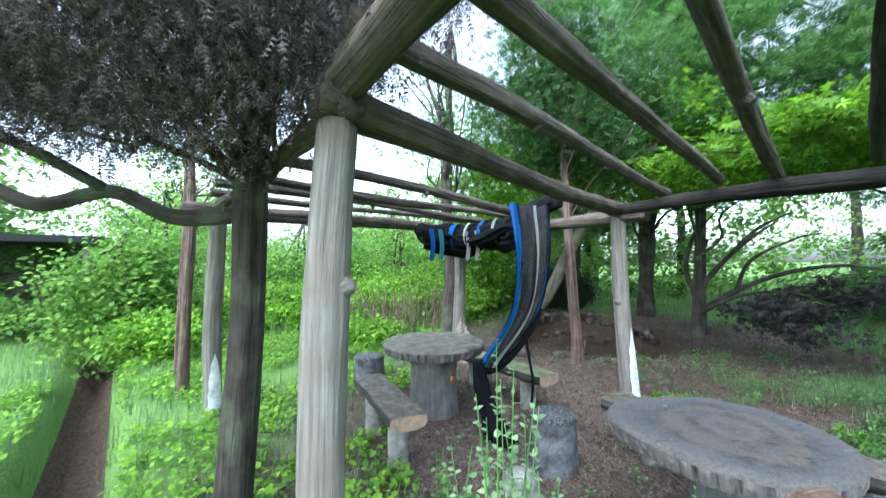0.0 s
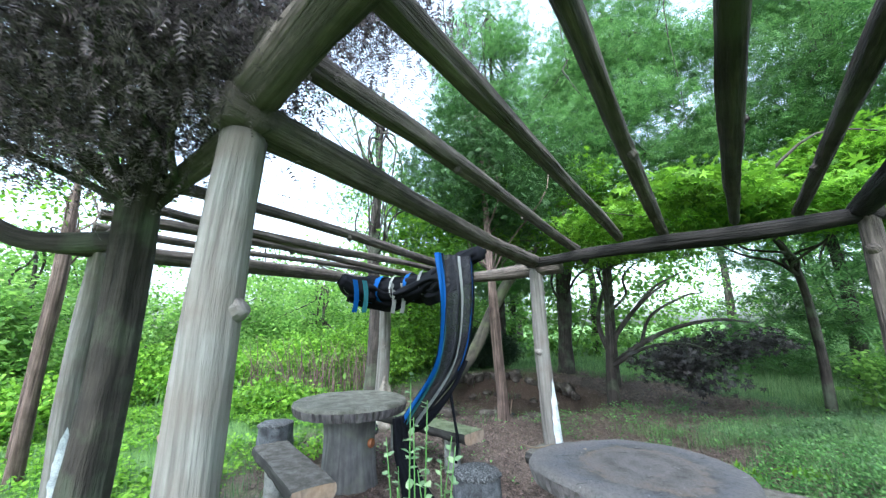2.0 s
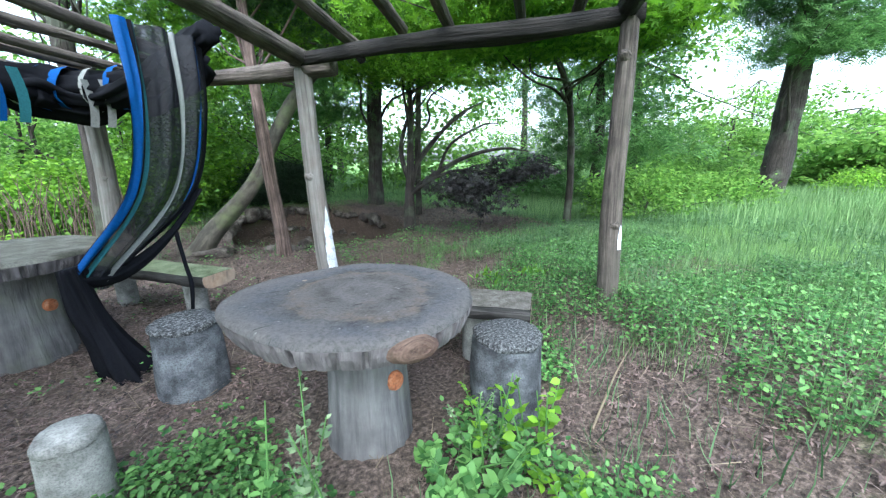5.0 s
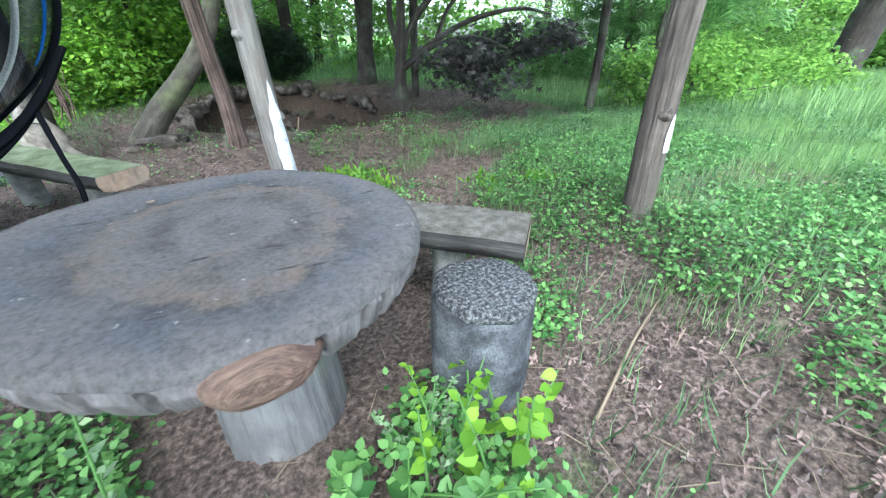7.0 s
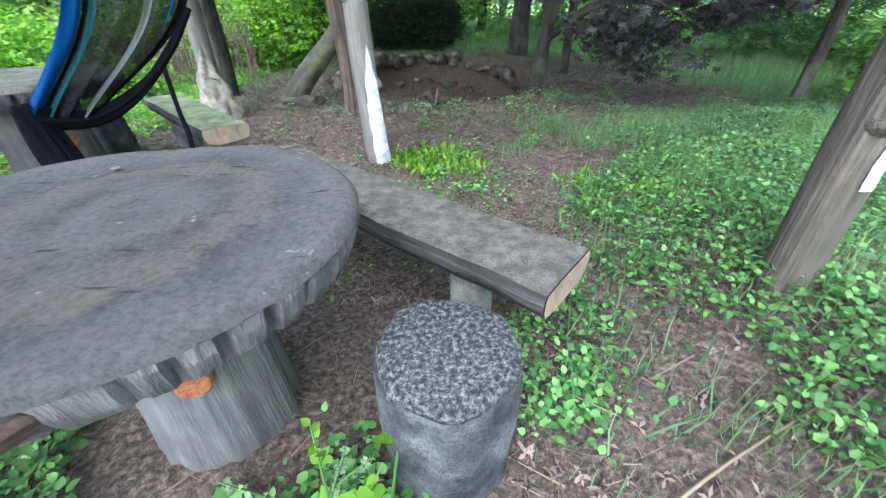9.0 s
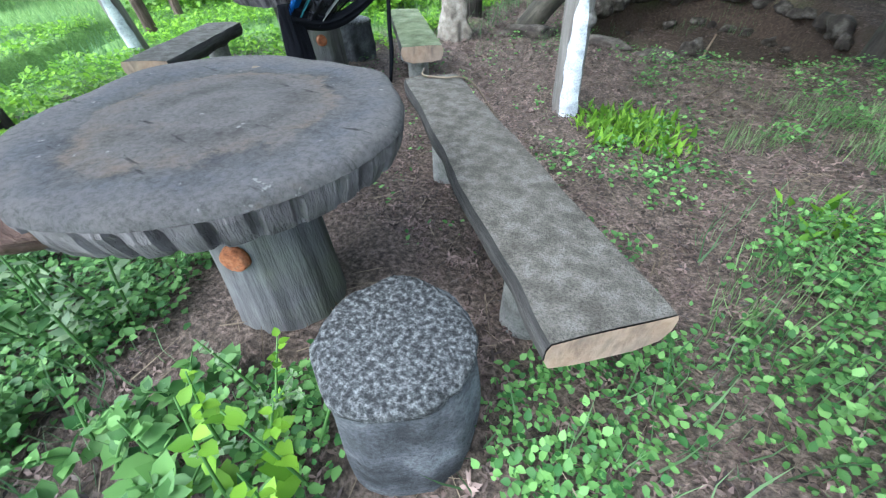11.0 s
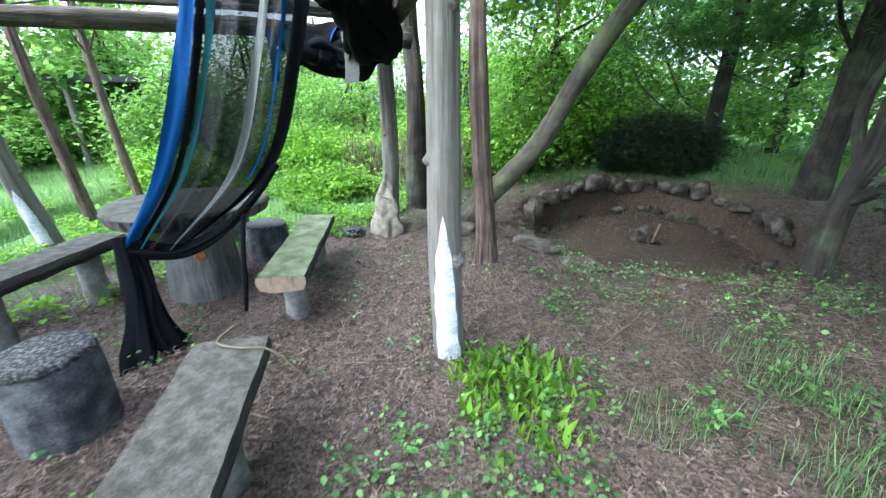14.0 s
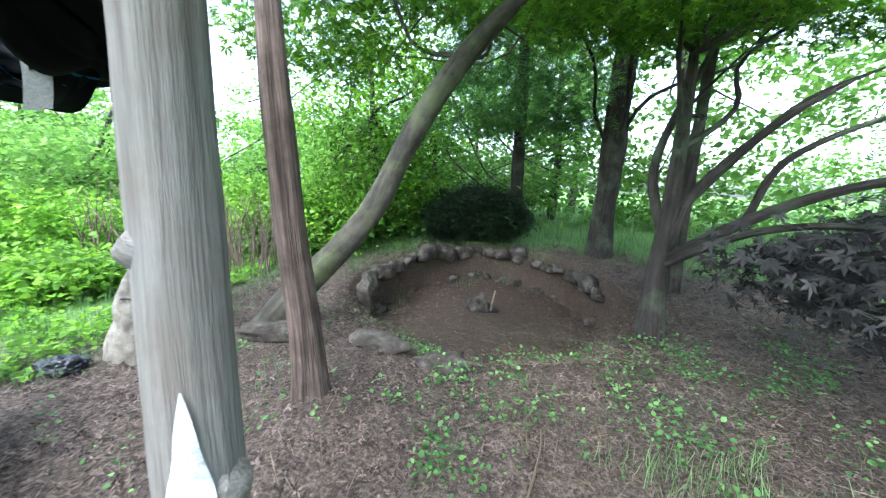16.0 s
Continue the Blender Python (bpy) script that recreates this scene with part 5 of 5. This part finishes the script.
for k, (x, y, n, r) in enumerate([(3.02, 4.68, 110, 0.09), (3.17, 4.56, 130, 0.10), (3.29, 4.71, 130, 0.10), (3.37, 4.5, 100, 0.10), (3.12, 4.32, 80, 0.08), (2.95, 4.46, 60, 0.06), (3.42, 4.26, 50, 0.07), (4.1, 3.6, 40, 0.08), (4.3, 3.2, 40, 0.08)]):
    tuft((x, y), int(n * 0.9), 0.05, 0.14, r * 1.15, "tuft of fresh green lance-shaped leaves by the post", 70 + k)
for k, (x, y, h, leaf, n, size, label) in enumerate([
        (2.82, 1.80, 0.42, LEAF_HEDGE, 46, 0.075, "bright green leafy weed beside the stone stool"), (2.66, 1.80, 0.34, LEAF_HEDGE, 60, 0.05, "bright green leafy weed beside the stone stool"),
        (2.62, 1.98, 0.30, LEAF_PALE, 150, 0.028, "pale flowering spray between the table and the stool"), (2.40, 1.86, 0.16, LEAF_HERB, 90, 0.07, "dark green serrated weed under the table edge"),
        (2.30, 1.62, 0.22, LEAF_HERB, 80, 0.06, "leafy green weed before the table"), (2.05, 1.55, 0.28, LEAF_HERB, 80, 0.06, "leafy green weed before the table"), (0.85, 1.45, 0.5, LEAF_HEDGE, 90, 0.06, "bright leafy weed by the pergola post"),
        (1.35, 1.55, 0.55, LEAF_HEDGE, 110, 0.06, "bright leafy weed before the table"), (1.95, 1.85, 0.62, LEAF_PALE, 150, 0.045, "pale flowering weed before the stone table"), (2.75, 1.55, 0.18, LEAF_HEDGE, 50, 0.05, "low bright weed beside the path"),
        (2.50, 1.78, 0.20, LEAF_HERB, 70, 0.075, "bright green leafy weed before the table"),
        (1.05, 1.75, 1.32, LEAF_PALE, 200, 0.05, "tall pale flowering weed before the table"), (1.2, 1.86, 1.05, LEAF_PALE, 150, 0.05, "tall pale flowering weed before the table"),
        (0.93, 1.98, 0.95, LEAF_PALE, 130, 0.05, "tall pale flowering weed before the table"), (1.75, 1.75, 0.6, LEAF_HERB, 70, 0.06, "leafy green weed before the table"),
        (0.75, 2.45, 0.45, LEAF_HERB, 60, 0.07, "leafy green weed near the bench"), (1.6, 1.3, 0.4, LEAF_HERB, 60, 0.07, "leafy green weed in the grass")]):
    weed((x, y), h, leaf, label, n, size, 40 + k, stems=5)


# ---------- pit edge stones and loose things ----------
def boulder(name, at, size, yaw, seed, label, group="", sink=0.3):
    bm = bmesh.new()
    bmesh.ops.create_icosphere(bm, subdivisions=3, radius=1)
    for v in bm.verts:
        q = v.co.copy()
        f = 1 + 0.55 * noise.noise(q * 1.2 + Vector((seed, 0, 0))) + 0.18 * noise.noise(q * 3 + Vector((seed, 3, 0)))
        q = Vector([math.copysign(abs(c) ** 0.75, c) for c in q]) * f
        v.co = Vector((q.x * size[0], q.y * size[1], q.z * size[2] + size[2] * (1 - sink)))
    for f in bm.faces:
        f.smooth = True
    o = part(name, bm, ROCK)
    o.location = (*at[:2], at[2] if len(at) > 2 else ground_z(*at[:2]))
    o.rotation_euler = (0, 0, radians(yaw))
    return tagged(o, label, "stone", group)


def pit_stones():
    rs = random.Random(4)
    label = "rough brown field stone in the edge of the pit"
    a = 12.0
    while a < 172:
        w = radians(a)
        e = 0.985 + rs.uniform(-0.045, 0.02)
        x, y = 3.60 + 1.85 * e * math.cos(w), 8.95 + 2.45 * e * math.sin(w)
        sz = rs.choice((0.07, 0.09, 0.11, 0.13, 0.17))
        along = math.degrees(math.atan2(2.45 * math.cos(w), -1.85 * math.sin(w)))
        top = ground_z(3.60 + 1.85 * 1.1 * math.cos(w), 8.95 + 2.45 * 1.1 * math.sin(w))
        boulder("edge_stone", (x, y, top - rs.uniform(0.18, 0.34)), (sz * rs.uniform(1.0, 1.3), sz * 0.8, sz * rs.uniform(0.75, 1.1)), along + rs.uniform(-20, 20), rs.random() * 30, label, "pit edge stones", 0.2)
        if rs.random() < 0.45:
            q = rs.uniform(0.05, 0.10)
            x, y = 3.60 + 1.85 * 0.93 * math.cos(w), 8.95 + 2.45 * 0.93 * math.sin(w)
            boulder("edge_stone", (x, y, ground_z(x, y) - 0.02), (q * 1.3, q, q * 0.8), rs.uniform(0, 180), rs.random() * 30, label, "pit edge stones", 0.45)
        a += math.degrees(sz * 2.0 / 2.2) * rs.choice((0.8, 1.0, 1.1, 1.9))
    boulder("standing_stone", (1.92, 8.75), (0.10, 0.08, 0.24), 10, 3.3, "small upright grey stone at the edge of the pit", "", 0.3)
    boulder("flat_stone", (1.65, 6.80), (0.28, 0.15, 0.06), 10, 5.1, "flat grey stone slab lying on the earth", "", 0.3)
    boulder("flat_stone", (2.58, 6.80), (0.24, 0.13, 0.05), -25, 6.1, "flat grey stone slab lying on the earth", "", 0.3)
    boulder("flat_stone", (3.14, 6.50), (0.17, 0.11, 0.05), 5, 8.1, "flat grey stone slab at the lip of the pit", "", 0.3)
    boulder("pit_stone", (3.55, 9.85), (0.16, 0.13, 0.14), 20, 7.1, "grey stone lying on the floor of the pit", "", 0.2)


pit_stones()
st = thing("digging_stick", "pale wooden stick standing by a stone in the pit", "stick", "", (3.72, 9.8, ground_z(3.72, 9.8)))
log("shaft", [(0, 0, -0.05, 0.018), (0.03, 0, 0.15, 0.017), (0.07, 0.02, 0.36, 0.015)], CUT, st, sides=10, steps=3, rough=0.06)
log("head", [(-0.02, 0, 0.0, 0.03), (0.05, 0.02, 0.02, 0.035), (0.13, 0.03, 0.01, 0.025)], PLASTIC, st, sides=10, steps=3, rough=0.15)


def sack():
    t = thing("burlap_sack", "limp pale burlap sack leaning on a post", "sack", "", (0.84, 6.36, ground_z(0.84, 6.36)))
    vs, fs = [], []
    n, m = 30, 22
    for i in range(m + 1):
        s = i / m
        w = 0.185 * (1 - 0.45 * s - 0.55 * s ** 6) * (1 + 0.10 * math.sin(7 * s)) + 0.01
        for k in range(n):
            a = 2 * math.pi * k / n
            f = 1 + 0.20 * math.sin(4 * a + 4 * s) * (0.4 + s) + 0.35 * noise.noise((math.cos(a) * 2, math.sin(a) * 2, s * 4))
            vs.append((math.cos(a) * w * f - 0.05 * s, math.sin(a) * w * 0.7 * f + 0.13 * s, 0.66 * s - 0.01 - 0.10 * s * s * math.cos(a + 0.6)))
    for i in range(m):
        for k in range(n):
            fs.append((i * n + k, i * n + (k + 1) % n, (i + 1) * n + (k + 1) % n, (i + 1) * n + k))
    fs.append(tuple(range(m * n, m * n + n)))
    raw("cloth_body", vs, fs, SACK, t, True)
    log("tie", [(-0.12, 0.04, 0.42, 0.006), (-0.03, -0.02, 0.46, 0.006), (0.05, 0.02, 0.43, 0.006)], PLASTIC, t, sides=6, steps=3)
    bm = bmesh.new()
    bmesh.ops.create_icosphere(bm, subdivisions=4, radius=1)
    for v in bm.verts:
        f = 1 + 0.35 * noise.noise(v.co * 1.6) + 0.12 * noise.noise(v.co * 6)
        v.co = Vector((v.co.x * 0.15, v.co.y * 0.10, max(v.co.z, -0.6) * 0.075 + 0.04)) * f
    o = part("plastic_bag", bm, PLASTIC)
    o.location = (0.58, 6.1, ground_z(0.58, 6.1))
    tagged(o, "crumpled black plastic bag beside the sack", "bag")


sack()


def twig(pts, label):
    p0 = pts[0]
    t = thing("twig", label, "twig", "twigs", p0)
    log("stick", [(x - p0[0], y - p0[1], z - p0[2], r) for (x, y, z), r in zip(pts, np.linspace(0.007, 0.003, len(pts)))], STRAW, t, sides=6, steps=5)


twig([(2.06, 3.74, 0.446), (2.13, 3.62, 0.452), (2.24, 3.64, 0.45), (2.37, 3.72, 0.43), (2.52, 3.82, 0.20)], "pale twig lying across the end of the bench")
twig([(3.55, 5.2, G(3.55, 5.2) + 0.01), (3.7, 5.6, G(3.7, 5.6) + 0.03), (3.75, 5.9, G(3.75, 5.9) + 0.02)], "brown twig lying on the leaf litter")
twig([(3.2, 1.75, G(3.2, 1.75) + 0.02), (3.6, 1.9, G(3.6, 1.9) + 0.03), (4.0, 2.0, G(4.0, 2.0) + 0.02)], "brown twig lying on the leaf litter")
bm = bmesh.new()
lf = shape_herb()
vv = [bm.verts.new(Vector(v) * 0.035) for v in lf[0]]
for f in lf[1]:
    bm.faces.new([vv[i] for i in f])
o = part("fallen_leaf", bm, STRAW)
o.location = (2.1, 2.61, 0.735)
tagged(o, "single pale dry leaf lying on the table", "leaf")


def shelter():
    t = thing("garden_shelter", "low garden shelter with a dark roof far across the lawn", "building", "", (-10.4, 8.9, ground_z(-10.4, 8.9)))
    t.rotation_euler = (0, 0, radians(40))
    def block(name, a, c, mat):
        bm = bmesh.new()
        bmesh.ops.create_cube(bm, size=1)
        bmesh.ops.scale(bm, vec=[q - p for p, q in zip(a, c)], verts=bm.verts)
        bmesh.ops.translate(bm, vec=[(p + q) / 2 for p, q in zip(a, c)], verts=bm.verts)
        bmesh.ops.bevel(bm, geom=bm.edges[:], offset=0.02, segments=2, affect="EDGES")
        part(name, bm, mat, t)
    block("roof", (-1.6, -1.4, 2.25), (1.6, 1.4, 2.42), PLASTIC)
    block("wall", (-1.2, 0.7, -0.1), (1.2, 0.85, 2.25), CONCRETE)
    for x in (-1.3, 1.3):
        block("support", (x - 0.06, -1.2, -0.1), (x + 0.06, -1.08, 2.25), POST)


shelter()
